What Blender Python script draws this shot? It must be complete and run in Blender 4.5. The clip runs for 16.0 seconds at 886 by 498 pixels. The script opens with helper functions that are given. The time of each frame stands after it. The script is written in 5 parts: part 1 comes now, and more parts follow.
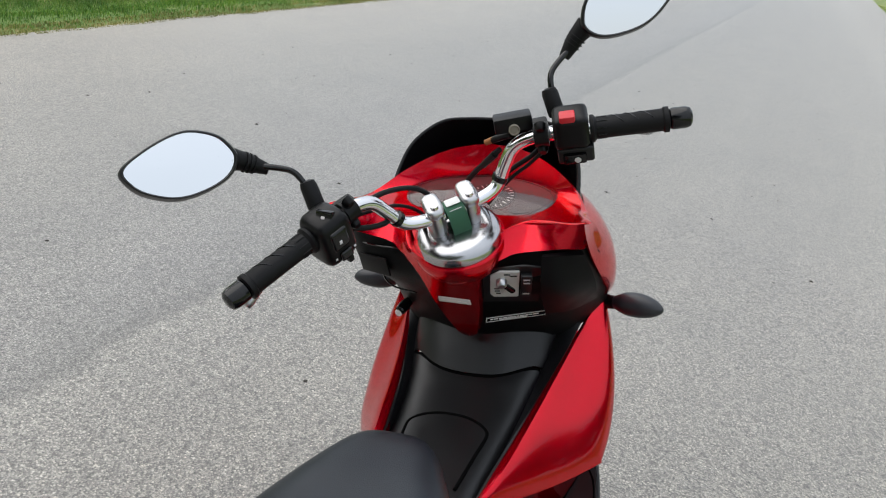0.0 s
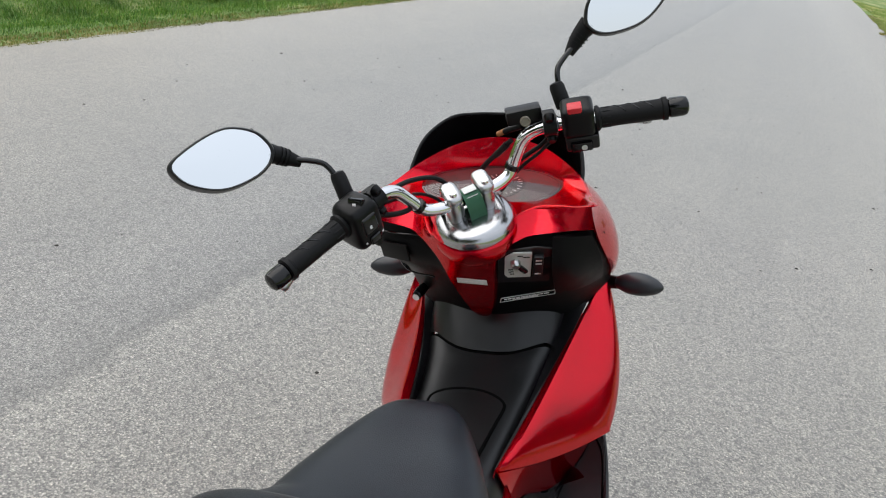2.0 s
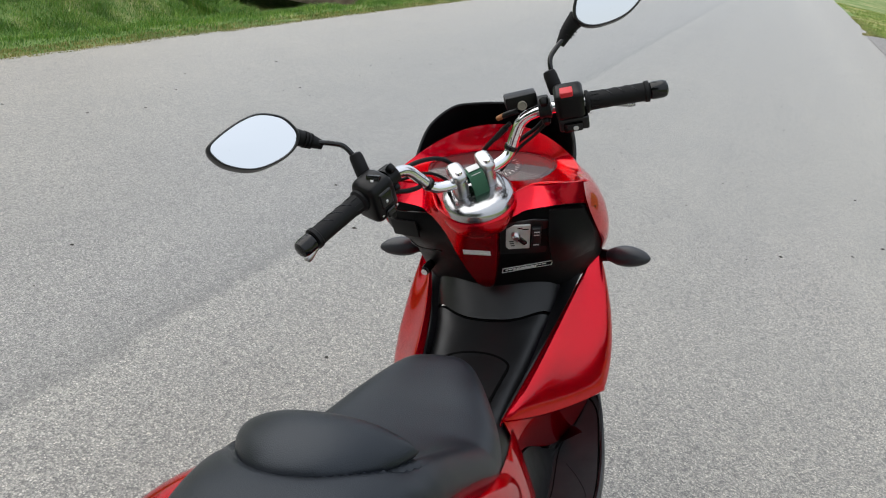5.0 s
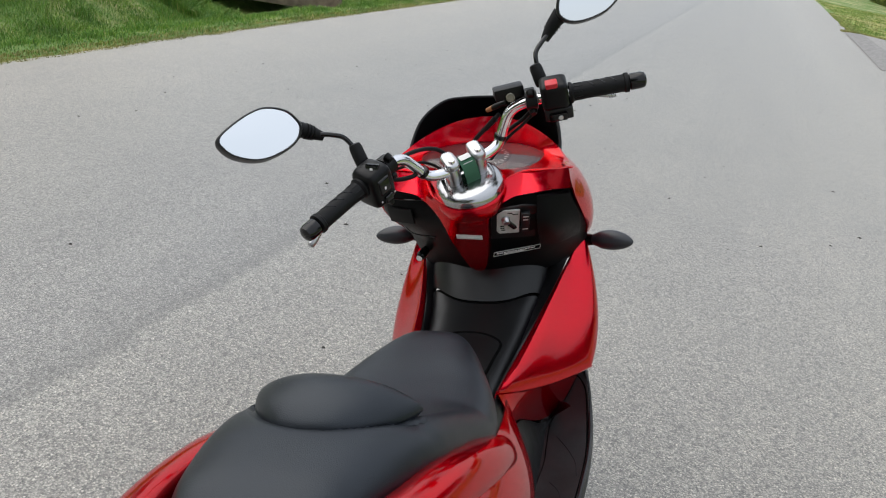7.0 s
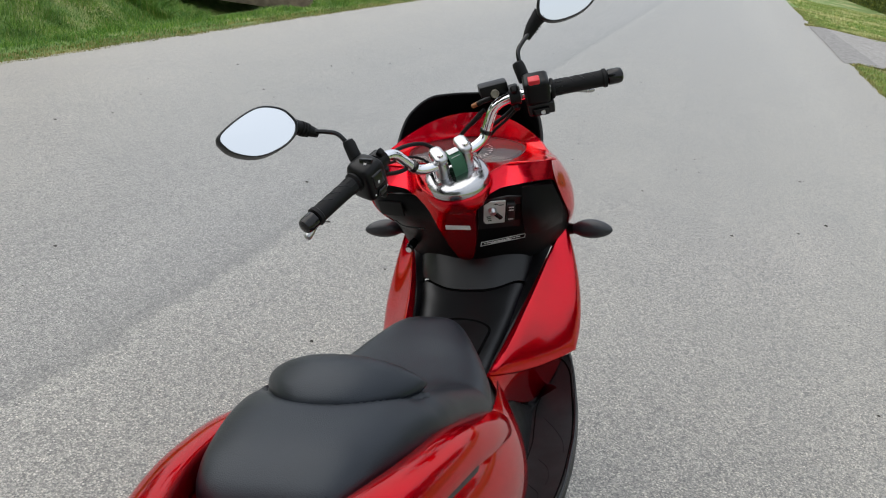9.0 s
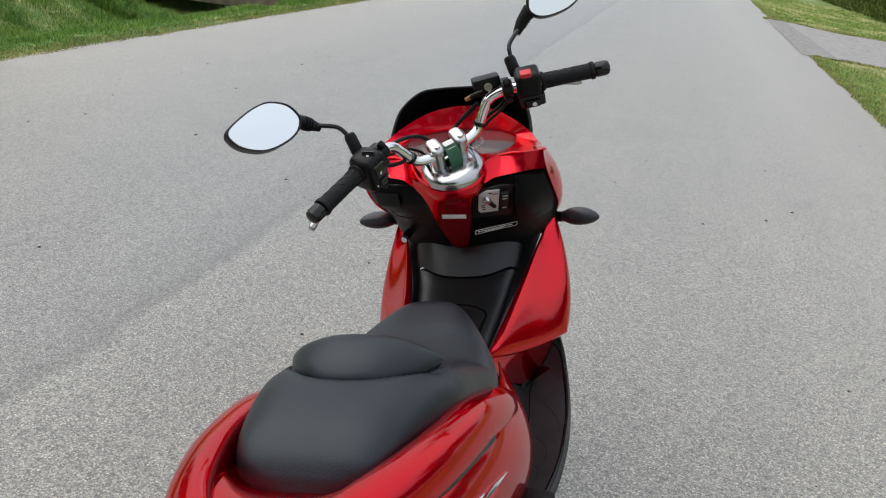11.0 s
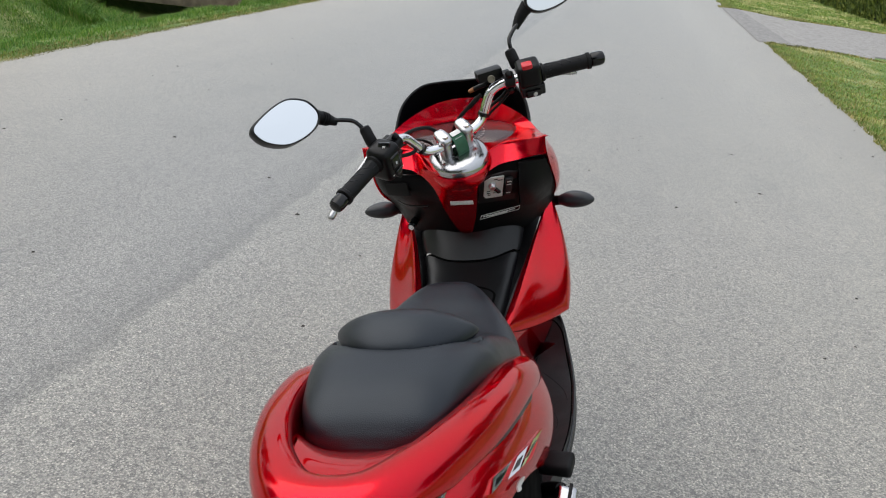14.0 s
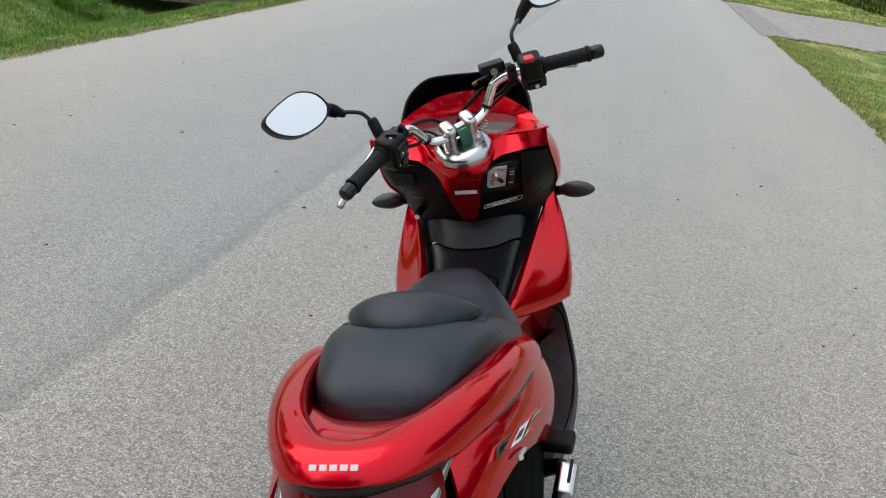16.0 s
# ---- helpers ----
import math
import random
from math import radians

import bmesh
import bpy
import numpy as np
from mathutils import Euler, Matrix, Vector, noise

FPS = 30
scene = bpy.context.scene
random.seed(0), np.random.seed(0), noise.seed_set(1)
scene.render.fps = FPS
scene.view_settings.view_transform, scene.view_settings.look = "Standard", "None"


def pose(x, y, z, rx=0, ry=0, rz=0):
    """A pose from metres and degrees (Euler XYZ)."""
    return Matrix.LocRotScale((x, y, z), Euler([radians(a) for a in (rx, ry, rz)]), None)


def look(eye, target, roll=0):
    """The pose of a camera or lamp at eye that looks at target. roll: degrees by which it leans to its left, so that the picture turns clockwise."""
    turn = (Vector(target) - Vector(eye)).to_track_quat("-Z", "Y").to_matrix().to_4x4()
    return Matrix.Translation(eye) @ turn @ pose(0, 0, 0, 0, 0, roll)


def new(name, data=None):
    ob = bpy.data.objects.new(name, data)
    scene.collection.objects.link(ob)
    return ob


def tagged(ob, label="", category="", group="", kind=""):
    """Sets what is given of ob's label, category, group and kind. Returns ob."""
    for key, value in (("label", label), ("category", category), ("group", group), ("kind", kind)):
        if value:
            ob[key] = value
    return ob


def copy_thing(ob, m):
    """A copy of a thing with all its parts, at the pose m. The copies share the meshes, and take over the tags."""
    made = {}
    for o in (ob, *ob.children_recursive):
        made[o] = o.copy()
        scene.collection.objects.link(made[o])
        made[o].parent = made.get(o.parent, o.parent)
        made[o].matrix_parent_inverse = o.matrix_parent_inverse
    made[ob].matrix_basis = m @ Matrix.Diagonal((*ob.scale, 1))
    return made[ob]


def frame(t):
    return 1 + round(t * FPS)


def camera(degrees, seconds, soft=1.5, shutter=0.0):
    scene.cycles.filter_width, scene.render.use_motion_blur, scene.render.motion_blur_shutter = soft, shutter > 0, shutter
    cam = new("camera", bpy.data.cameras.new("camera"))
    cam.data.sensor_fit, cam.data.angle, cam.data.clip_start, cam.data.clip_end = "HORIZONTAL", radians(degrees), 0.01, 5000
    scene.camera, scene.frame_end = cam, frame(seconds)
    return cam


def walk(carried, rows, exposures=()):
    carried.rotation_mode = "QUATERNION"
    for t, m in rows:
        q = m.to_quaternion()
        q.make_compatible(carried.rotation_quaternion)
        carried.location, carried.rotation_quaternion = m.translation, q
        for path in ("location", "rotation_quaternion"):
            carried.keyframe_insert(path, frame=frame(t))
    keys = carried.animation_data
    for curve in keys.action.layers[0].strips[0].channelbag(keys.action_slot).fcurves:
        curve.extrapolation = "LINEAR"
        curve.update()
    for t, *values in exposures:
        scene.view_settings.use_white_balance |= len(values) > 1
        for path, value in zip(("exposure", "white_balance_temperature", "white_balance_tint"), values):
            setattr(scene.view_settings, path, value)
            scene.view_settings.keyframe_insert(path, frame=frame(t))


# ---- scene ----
from mathutils.bvhtree import BVHTree
cam = camera(58, 16, soft=1.1)
PATH = [
    (0, (-0.001, 0.083, 1.422), (-0.032, 1.919, 0.63), 10.2),
    (0.5, (-0.019, 0.052, 1.422), (-0.039, 1.889, 0.634), 9.9),
    (1, (-0.033, 0.025, 1.425), (-0.042, 1.864, 0.638), 9.6),
    (1.5, (-0.041, 0.002, 1.425), (-0.044, 1.842, 0.641), 9.4),
    (2, (-0.05, -0.028, 1.424), (-0.047, 1.815, 0.645), 9.2),
    (2.5, (-0.054, -0.053, 1.424), (-0.049, 1.79, 0.648), 8.9),
    (3, (-0.059, -0.08, 1.423), (-0.051, 1.764, 0.65), 8.7),
    (3.5, (-0.062, -0.103, 1.421), (-0.052, 1.743, 0.651), 8.5),
    (4, (-0.066, -0.133, 1.42), (-0.052, 1.714, 0.654), 8.4),
    (6.5, (-0.077, -0.27, 1.415), (-0.038, 1.584, 0.666), 7.9),
    (7, (-0.083, -0.293, 1.42), (-0.031, 1.56, 0.67), 7.7),
    (7.5, (-0.086, -0.308, 1.424), (-0.024, 1.545, 0.673), 7.6),
    (8, (-0.093, -0.328, 1.426), (-0.016, 1.525, 0.676), 7.5),
    (8.5, (-0.104, -0.349, 1.427), (-0.008, 1.503, 0.679), 7.4),
    (9, (-0.118, -0.371, 1.429), (-0.001, 1.48, 0.683), 7.3),
    (11.5, (-0.209, -0.456, 1.428), (0.007, 1.388, 0.685), 6.7),
    (12, (-0.232, -0.473, 1.425), (0.002, 1.37, 0.683), 6.4),
    (12.5, (-0.252, -0.489, 1.422), (-0.001, 1.352, 0.683), 6.3),
    (13, (-0.272, -0.507, 1.425), (-0.006, 1.332, 0.685), 6.1),
    (13.5, (-0.286, -0.519, 1.429), (-0.012, 1.317, 0.687), 6.0),
    (14, (-0.301, -0.535, 1.431), (-0.018, 1.3, 0.687), 5.8),
    (14.5, (-0.31, -0.551, 1.433), (-0.025, 1.282, 0.687), 5.8),
    (15, (-0.315, -0.57, 1.435), (-0.03, 1.263, 0.687), 5.7),
    (15.5, (-0.315, -0.584, 1.438), (-0.034, 1.248, 0.687), 5.6),
    (16, (-0.311, -0.6, 1.436), (-0.038, 1.232, 0.682), 5.5),
]
walk(cam, [(t, look(eye, target, roll)) for t, eye, target, roll in PATH], [(0.0, 1.13), (4.0, 1.12), (8.0, 1.06), (16.0, 1.05)])

# ---- light ----
world = bpy.data.worlds.new("overcast_sky")
scene.world = world
world.use_nodes = True
wn = world.node_tree
wn.nodes.clear()
w_out = wn.nodes.new("ShaderNodeOutputWorld")
w_bg = wn.nodes.new("ShaderNodeBackground")
w_sky = wn.nodes.new("ShaderNodeTexSky")
w_sky.sky_type = "NISHITA"
w_sky.sun_disc = False
w_sky.sun_elevation = radians(50)
w_sky.sun_rotation = radians(285)
w_cloud = wn.nodes.new("ShaderNodeMix")
w_cloud.data_type = "RGBA"
w_cloud.inputs["Factor"].default_value = 0.8
w_cloud.inputs["B"].default_value = (6.6, 7.0, 7.5, 1)
wn.links.new(w_sky.outputs["Color"], w_cloud.inputs["A"])
# an overcast sky is brightest overhead and dims towards the horizon
w_dir = wn.nodes.new("ShaderNodeTexCoord")
w_sep = wn.nodes.new("ShaderNodeSeparateXYZ")
w_rise = wn.nodes.new("ShaderNodeMapRange")
w_rise.inputs["To Min"].default_value, w_rise.inputs["To Max"].default_value = 0.84, 1.68
w_lift = wn.nodes.new("ShaderNodeVectorMath")
w_lift.operation = "SCALE"
wn.links.new(w_dir.outputs["Generated"], w_sep.inputs["Vector"])
wn.links.new(w_sep.outputs["Z"], w_rise.inputs["Value"])
wn.links.new(w_cloud.outputs["Result"], w_lift.inputs[0])
wn.links.new(w_rise.outputs["Result"], w_lift.inputs["Scale"])
wn.links.new(w_lift.outputs["Vector"], w_bg.inputs["Color"])
w_bg.inputs["Strength"].default_value = 0.058
wn.links.new(w_bg.outputs["Background"], w_out.inputs["Surface"])

sun_data = bpy.data.lights.new("sun", "SUN")
sun_data.energy = 0.9
sun_data.angle = radians(85)
sun_data.color = (1.0, 0.94, 0.85)
sun = new("sun", sun_data)
SUN_AZ, SUN_EL = radians(285), radians(50)
sun_from = Vector((math.sin(SUN_AZ) * math.cos(SUN_EL), math.cos(SUN_AZ) * math.cos(SUN_EL), math.sin(SUN_EL)))
sun.matrix_world = look(sun_from * 30, (0, 0, 0))
scene.view_settings.exposure = 1.13


# ---- materials ----
def nodes_of(name):
    m = bpy.data.materials.new(name)
    m.use_nodes = True
    t = m.node_tree
    return m, t, t.nodes["Principled BSDF"]


def node(t, kind, **values):
    n = t.nodes.new(kind)
    for k, v in values.items():
        n.inputs[k].default_value = v
    return n


def ramp(t, src, stops):
    r = t.nodes.new("ShaderNodeValToRGB")
    el = r.color_ramp.elements
    while len(el) < len(stops):
        el.new(0.5)
    for e, (p, c) in zip(el, stops):
        e.position, e.color = p, (*c, 1) if len(c) == 3 else c
    t.links.new(src, r.inputs["Fac"])
    return r.outputs["Color"]


def mix(t, fac, a, b, mode="MIX"):
    m = t.nodes.new("ShaderNodeMix")
    m.data_type, m.blend_type = "RGBA", mode
    for key, v in (("Factor", fac), ("A", a), ("B", b)):
        if isinstance(v, (int, float)):
            m.inputs[key].default_value = v
        elif isinstance(v, tuple):
            m.inputs[key].default_value = (*v, 1)
        else:
            t.links.new(v, m.inputs[key])
    return m.outputs["Result"]


def coords(t, scale=(1, 1, 1), rot=(0, 0, 0), kind="Object"):
    c = t.nodes.new("ShaderNodeTexCoord")
    m = t.nodes.new("ShaderNodeMapping")
    m.inputs["Scale"].default_value = scale
    m.inputs["Rotation"].default_value = rot
    t.links.new(c.outputs[kind], m.inputs["Vector"])
    return m.outputs["Vector"]


def noise_tex(t, vec, scale, detail=4.0, rough=0.55):
    n = node(t, "ShaderNodeTexNoise", Scale=scale, Detail=detail, Roughness=rough)
    t.links.new(vec, n.inputs["Vector"])
    return n.outputs["Fac"]


def bump(t, bsdf, height, strength, distance):
    b = node(t, "ShaderNodeBump", Strength=strength, Distance=distance)
    t.links.new(height, b.inputs["Height"])
    t.links.new(b.outputs["Normal"], bsdf.inputs["Normal"])


def simple(name, base, rough, metal=0.0, grain=0.0, grain_scale=400.0, vary=0.15, coat=0.0, spec=0.5):
    """A surface with faint blotches and grain."""
    m, t, b = nodes_of(name)
    v = coords(t)
    n1 = noise_tex(t, v, 9.0, 5)
    lo = tuple(c * (1 - vary) for c in base)
    hi = tuple(min(1, c * (1 + vary)) for c in base)
    t.links.new(ramp(t, n1, [(0.3, lo), (0.7, hi)]), b.inputs["Base Color"])
    b.inputs["Metallic"].default_value = metal
    r = t.nodes.new("ShaderNodeMapRange")
    r.inputs["From Min"].default_value, r.inputs["From Max"].default_value = 0.3, 0.7
    r.inputs["To Min"].default_value, r.inputs["To Max"].default_value = rough * 0.88, min(1, rough * 1.12)
    t.links.new(noise_tex(t, v, 23.0, 4), r.inputs["Value"])
    t.links.new(r.outputs["Result"], b.inputs["Roughness"])
    b.inputs["Coat Weight"].default_value = coat
    b.inputs["Coat Roughness"].default_value = 0.03
    b.inputs["Specular IOR Level"].default_value = spec
    if grain:
        bump(t, b, noise_tex(t, v, grain_scale, 2), grain, 0.001)
    return m


def candy_red():
    """Candy red lacquer: a bright red metallic ground under a clear coat."""
    m, t, b = nodes_of("candy_red_paint")
    v = coords(t)
    flake = noise_tex(t, v, 1800.0, 1)
    big = noise_tex(t, v, 6.0, 4)
    c1 = ramp(t, big, [(0.3, (0.60, 0.0004, 0.012)), (0.7, (0.67, 0.0005, 0.015))])
    c2 = mix(t, ramp(t, flake, [(0.55, (0, 0, 0)), (0.75, (1, 1, 1))]), c1, (0.80, 0.0012, 0.018))
    t.links.new(c2, b.inputs["Base Color"])
    b.inputs["Metallic"].default_value = 0.9
    b.inputs["Roughness"].default_value = 0.26
    b.inputs["Specular IOR Level"].default_value = 0.0
    b.inputs["Specular Tint"].default_value = (0.9, 0.02, 0.04, 1)
    b.inputs["Coat Weight"].default_value = 0.8
    b.inputs["Coat Roughness"].default_value = 0.005
    b.inputs["Coat IOR"].default_value = 1.4
    bump(t, b, noise_tex(t, v, 55.0, 2), 0.008, 0.002)
    return m


def vinyl():
    m, t, b = nodes_of("seat_vinyl")
    v = coords(t)
    vor = node(t, "ShaderNodeTexVoronoi", Scale=620.0)
    t.links.new(v, vor.inputs["Vector"])
    dust = noise_tex(t, v, 14.0, 6, 0.65)
    t.links.new(ramp(t, dust, [(0.35, (0.005, 0.0062, 0.0092)), (0.72, (0.009, 0.011, 0.0155))]), b.inputs["Base Color"])
    t.links.new(ramp(t, dust, [(0.3, (0.36,) * 3), (0.7, (0.44,) * 3)]), b.inputs["Roughness"])
    b.inputs["Specular IOR Level"].default_value = 0.46
    b.inputs["Specular Tint"].default_value = (0.84, 0.92, 1.0, 1)
    bump(t, b, vor.outputs["Distance"], 0.30, 0.0007)
    return m


def glass(name, tint, rough=0.0):
    m, t, b = nodes_of(name)
    b.inputs["Base Color"].default_value = (*tint, 1)
    b.inputs["Roughness"].default_value = rough
    b.inputs["Transmission Weight"].default_value = 1.0
    b.inputs["IOR"].default_value = 1.45
    return m


def asphalt(name="asphalt", rot=0.0, lift=0.0):
    """Worn asphalt: fine pale aggregate in grey binder, a lane joint and wheel tracks along the road."""
    m, t, b = nodes_of(name)
    v = coords(t)
    vr = coords(t, rot=(0, 0, rot))
    stone = node(t, "ShaderNodeTexVoronoi", Scale=190.0)
    t.links.new(v, stone.inputs["Vector"])
    cell = t.nodes.new("ShaderNodeSeparateColor")
    t.links.new(stone.outputs["Color"], cell.inputs["Color"])
    base = ramp(t, cell.outputs["Red"], [(0.0, (0.085, 0.084, 0.080)), (0.45, (0.27, 0.265, 0.252)), (0.85, (0.36, 0.350, 0.328)), (1.0, (0.52, 0.505, 0.47))])
    gaps = ramp(t, stone.outputs["Distance"], [(0.35, (1, 1, 1)), (0.75, (0.5, 0.5, 0.5))])
    c = mix(t, 1.0, base, gaps, "MULTIPLY")
    fine = noise_tex(t, v, 300.0, 3, 0.7)
    c = mix(t, 1.0, c, ramp(t, fine, [(0.3, (0.52, 0.515, 0.505)), (0.7, (1.55, 1.54, 1.50))]), "MULTIPLY")
    # flat dark and pale spots; the shade of the pits is painted into the colour
    pit = node(t, "ShaderNodeTexVoronoi", Scale=85.0)
    t.links.new(v, pit.inputs["Vector"])
    pc = t.nodes.new("ShaderNodeSeparateColor")
    t.links.new(pit.outputs["Color"], pc.inputs["Color"])
    hole = ramp(t, pit.outputs["Distance"], [(0.14, (1, 1, 1)), (0.34, (0, 0, 0))])
    dark = mix(t, 1.0, hole, ramp(t, pc.outputs["Red"], [(0.47, (0, 0, 0)), (0.53, (1, 1, 1))]), "MULTIPLY")
    pale = mix(t, 1.0, hole, ramp(t, pc.outputs["Green"], [(0.80, (0, 0, 0)), (0.86, (1, 1, 1))]), "MULTIPLY")
    c = mix(t, dark, c, (0.05, 0.049, 0.047))
    c = mix(t, pale, c, (0.62, 0.605, 0.565))
    speck = noise_tex(t, v, 34.0, 6, 0.7)
    c = mix(t, 1.0, c, ramp(t, speck, [(0.35, (0.50, 0.49, 0.47)), (0.45, (1.04, 1.04, 1.03)), (0.62, (1.02, 1.01, 0.98)), (0.72, (1.3, 1.28, 1.22))]), "MULTIPLY")
    blotch = noise_tex(t, v, 1.3, 6, 0.6)
    c = mix(t, 1.0, c, ramp(t, blotch, [(0.3, (0.93, 0.922, 0.915)), (0.7, (1.08, 1.065, 1.045))]), "MULTIPLY")
    # long streaks of wear along the road
    streak = noise_tex(t, coords(t, (2.2, 0.04, 1), (0, 0, rot)), 1.0, 5, 0.6)
    c = mix(t, 1.0, c, ramp(t, streak, [(0.3, (0.93, 0.93, 0.94)), (0.7, (1.07, 1.07, 1.065))]), "MULTIPLY")
    sep = t.nodes.new("ShaderNodeSeparateXYZ")
    t.links.new(vr, sep.inputs["Vector"])
    wob = node(t, "ShaderNodeMath")
    wob.operation = "MULTIPLY_ADD"
    wob.inputs[1].default_value = 0.16
    t.links.new(noise_tex(t, v, 4.0, 5, 0.65), wob.inputs[0])
    t.links.new(sep.outputs["X"], wob.inputs[2])
    across = node(t, "ShaderNodeMapRange")
    across.inputs["From Min"].default_value, across.inputs["From Max"].default_value = -6.0, 4.0
    t.links.new(wob.outputs[0], across.inputs["Value"])

    def at(n):
        return (n + 0.08 + 6.0) / 10.0
    lane = ramp(t, across.outputs["Result"], [
        (at(-5.6), (1.55, 1.45, 1.33)), (at(-4.6), (1.36, 1.30, 1.22)), (at(-3.4), (1.08, 1.06, 1.03)), (at(-2.0), (0.97, 0.97, 0.985)),
        (at(-1.74), (0.84, 0.84, 0.85)), (at(-1.69), (0.66, 0.66, 0.66)), (at(-1.67), (0.66, 0.66, 0.66)), (at(-1.64), (1.12, 1.11, 1.09)), (at(-1.2), (1.02, 1.0, 0.97)), (at(0.6), (1.12, 1.09, 1.04)), (at(1.4), (1.32, 1.28, 1.21)), (at(2.1), (1.22, 1.16, 1.08)), (at(2.6), (1.15, 1.10, 1.02))])
    c = mix(t, 1.0, c, lane, "MULTIPLY")
    c = mix(t, 1.0, c, (0.92, 0.92, 0.92), "MULTIPLY")
    t.links.new(c, b.inputs["Base Color"])
    b.inputs["Sheen Weight"].default_value = 0.22
    b.inputs["Sheen Roughness"].default_value = 0.5
    b.inputs["Roughness"].default_value = 0.40
    b.inputs["Specular IOR Level"].default_value = 1.0
    h = mix(t, 0.5, stone.outputs["Distance"], fine)
    bump(t, b, h, 0.6, 0.004)
    return m


def leafy(name, stops, rough=0.6, dry=None):
    m, t, b = nodes_of(name)
    g = t.nodes.new("ShaderNodeNewGeometry")
    c = ramp(t, g.outputs["Random Per Island"], stops)
    patch = noise_tex(t, coords(t), 2.2, 5, 0.65)
    c = mix(t, 1.0, c, ramp(t, patch, [(0.3, (0.50, 0.62, 0.55)), (0.7, (1.22, 1.12, 1.0))]), "MULTIPLY")
    if dry:
        bare = noise_tex(t, coords(t), 0.55, 7, 0.62)
        c = mix(t, ramp(t, bare, [(0.50, (0, 0, 0)), (0.60, (0.9, 0.9, 0.9))]), c, dry)
    t.links.new(c, b.inputs["Base Color"])
    b.inputs["Roughness"].default_value = rough
    return m


def turf(name):
    m, t, b = nodes_of(name)
    v = coords(t)
    c = ramp(t, noise_tex(t, v, 6.0, 8, 0.7), [(0.25, (0.07, 0.13, 0.025)), (0.5, (0.13, 0.22, 0.045)), (0.75, (0.24, 0.28, 0.10))])
    bare = noise_tex(t, v, 0.55, 7, 0.62)
    c = mix(t, ramp(t, bare, [(0.50, (0, 0, 0)), (0.60, (0.9, 0.9, 0.9))]), c, mix(t, noise_tex(t, v, 9.0, 6, 0.7), (0.28, 0.27, 0.11), (0.55, 0.50, 0.26)))
    t.links.new(c, b.inputs["Base Color"])
    b.inputs["Roughness"].default_value = 0.9
    bump(t, b, noise_tex(t, v, 40.0, 5), 0.8, 0.03)
    return m


ROAD_YAW = radians(-19.6)
RED = candy_red()
BLACK = simple("black_plastic", (0.006, 0.0062, 0.007), 0.38, grain=0.12, grain_scale=900, spec=0.42)
# matt fascia plastic, made darker and duller to stand in for blocked light
MATT = simple("matt_black_dimmed_plastic", (0.0035, 0.0036, 0.0042), 0.46, grain=0.18, grain_scale=900, spec=0.13)
# near-black for joints; also paints the shade of grooves and the engine bay
GAP = simple("dark_joint_and_shade", (0.0012, 0.0012, 0.0013), 0.9, spec=0.05)
SATIN = simple("satin_black_plastic", (0.003, 0.003, 0.0036), 0.36, grain=0.06, grain_scale=700, spec=0.22)
GLOSS = simple("gloss_black", (0.003, 0.003, 0.0034), 0.16, coat=0.15, spec=0.35)
MAT = simple("footboard_rubber", (0.0165, 0.0180, 0.0190), 0.5, grain=0.3, grain_scale=500, vary=0.45, spec=0.42)
RUBBER = simple("rubber", (0.005, 0.005, 0.0057), 0.55, grain=0.3, grain_scale=500, spec=0.22)
VINYL = vinyl()
CHROME = simple("chrome", (0.78, 0.78, 0.8), 0.06, metal=1.0, vary=0.04)
PLATE = simple("polished_plate", (0.46, 0.46, 0.47), 0.2, metal=1.0, vary=0.08)
ALLOY = simple("cast_aluminium", (0.50, 0.50, 0.51), 0.28, metal=1.0, vary=0.08)
MIRROR = simple("mirror_glass", (0.93, 0.95, 0.97), 0.01, metal=1.0, vary=0.005)
SILVER = simple("silver_plate", (0.62, 0.62, 0.61), 0.4, metal=0.25)
WHITE = simple("white_sticker", (0.62, 0.62, 0.61), 0.5, vary=0.05)
GREEN = simple("green_strap", (0.03, 0.12, 0.065), 0.6, grain=0.5, grain_scale=1200)
ORANGE = simple("orange_cap", (0.28, 0.10, 0.03), 0.5)
KILL_RED = simple("red_switch", (0.6, 0.02, 0.03), 0.4)
LENS = glass("smoked_lens", (0.75, 0.55, 0.55), 0.02)
TAIL = simple("tail_lens", (0.13, 0.0008, 0.002), 0.12, coat=0.2, spec=0.25)
DIAL = simple("dial_face", (0.09, 0.035, 0.04), 0.5)
DIAL_DARK = simple("dial_dark", (0.03, 0.02, 0.022), 0.5)
MARK = simple("dial_mark", (0.7, 0.68, 0.68), 0.5)
POD = simple("indicator_grey", (0.022, 0.024, 0.029), 0.36, vary=0.1)
ASPHALT = asphalt("asphalt")
TURF = turf("turf")
GRASS = leafy("grass_blades", [(0.0, (0.06, 0.16, 0.018)), (0.5, (0.14, 0.31, 0.03)), (0.85, (0.24, 0.40, 0.06)), (1.0, (0.42, 0.42, 0.15))])
STRAW = leafy("dry_grass_blades", [(0.0, (0.16, 0.21, 0.04)), (0.5, (0.32, 0.31, 0.09)), (1.0, (0.5, 0.43, 0.22))])
LAWN = leafy("lawn_blades", [(0.0, (0.17, 0.28, 0.055)), (0.4, (0.25, 0.38, 0.07)), (0.75, (0.37, 0.46, 0.13)), (1.0, (0.56, 0.55, 0.22))], dry=(0.62, 0.57, 0.28))
WOOD = simple("weathered_wood", (0.16, 0.12, 0.09), 0.8, grain=0.8, grain_scale=60, vary=0.35)


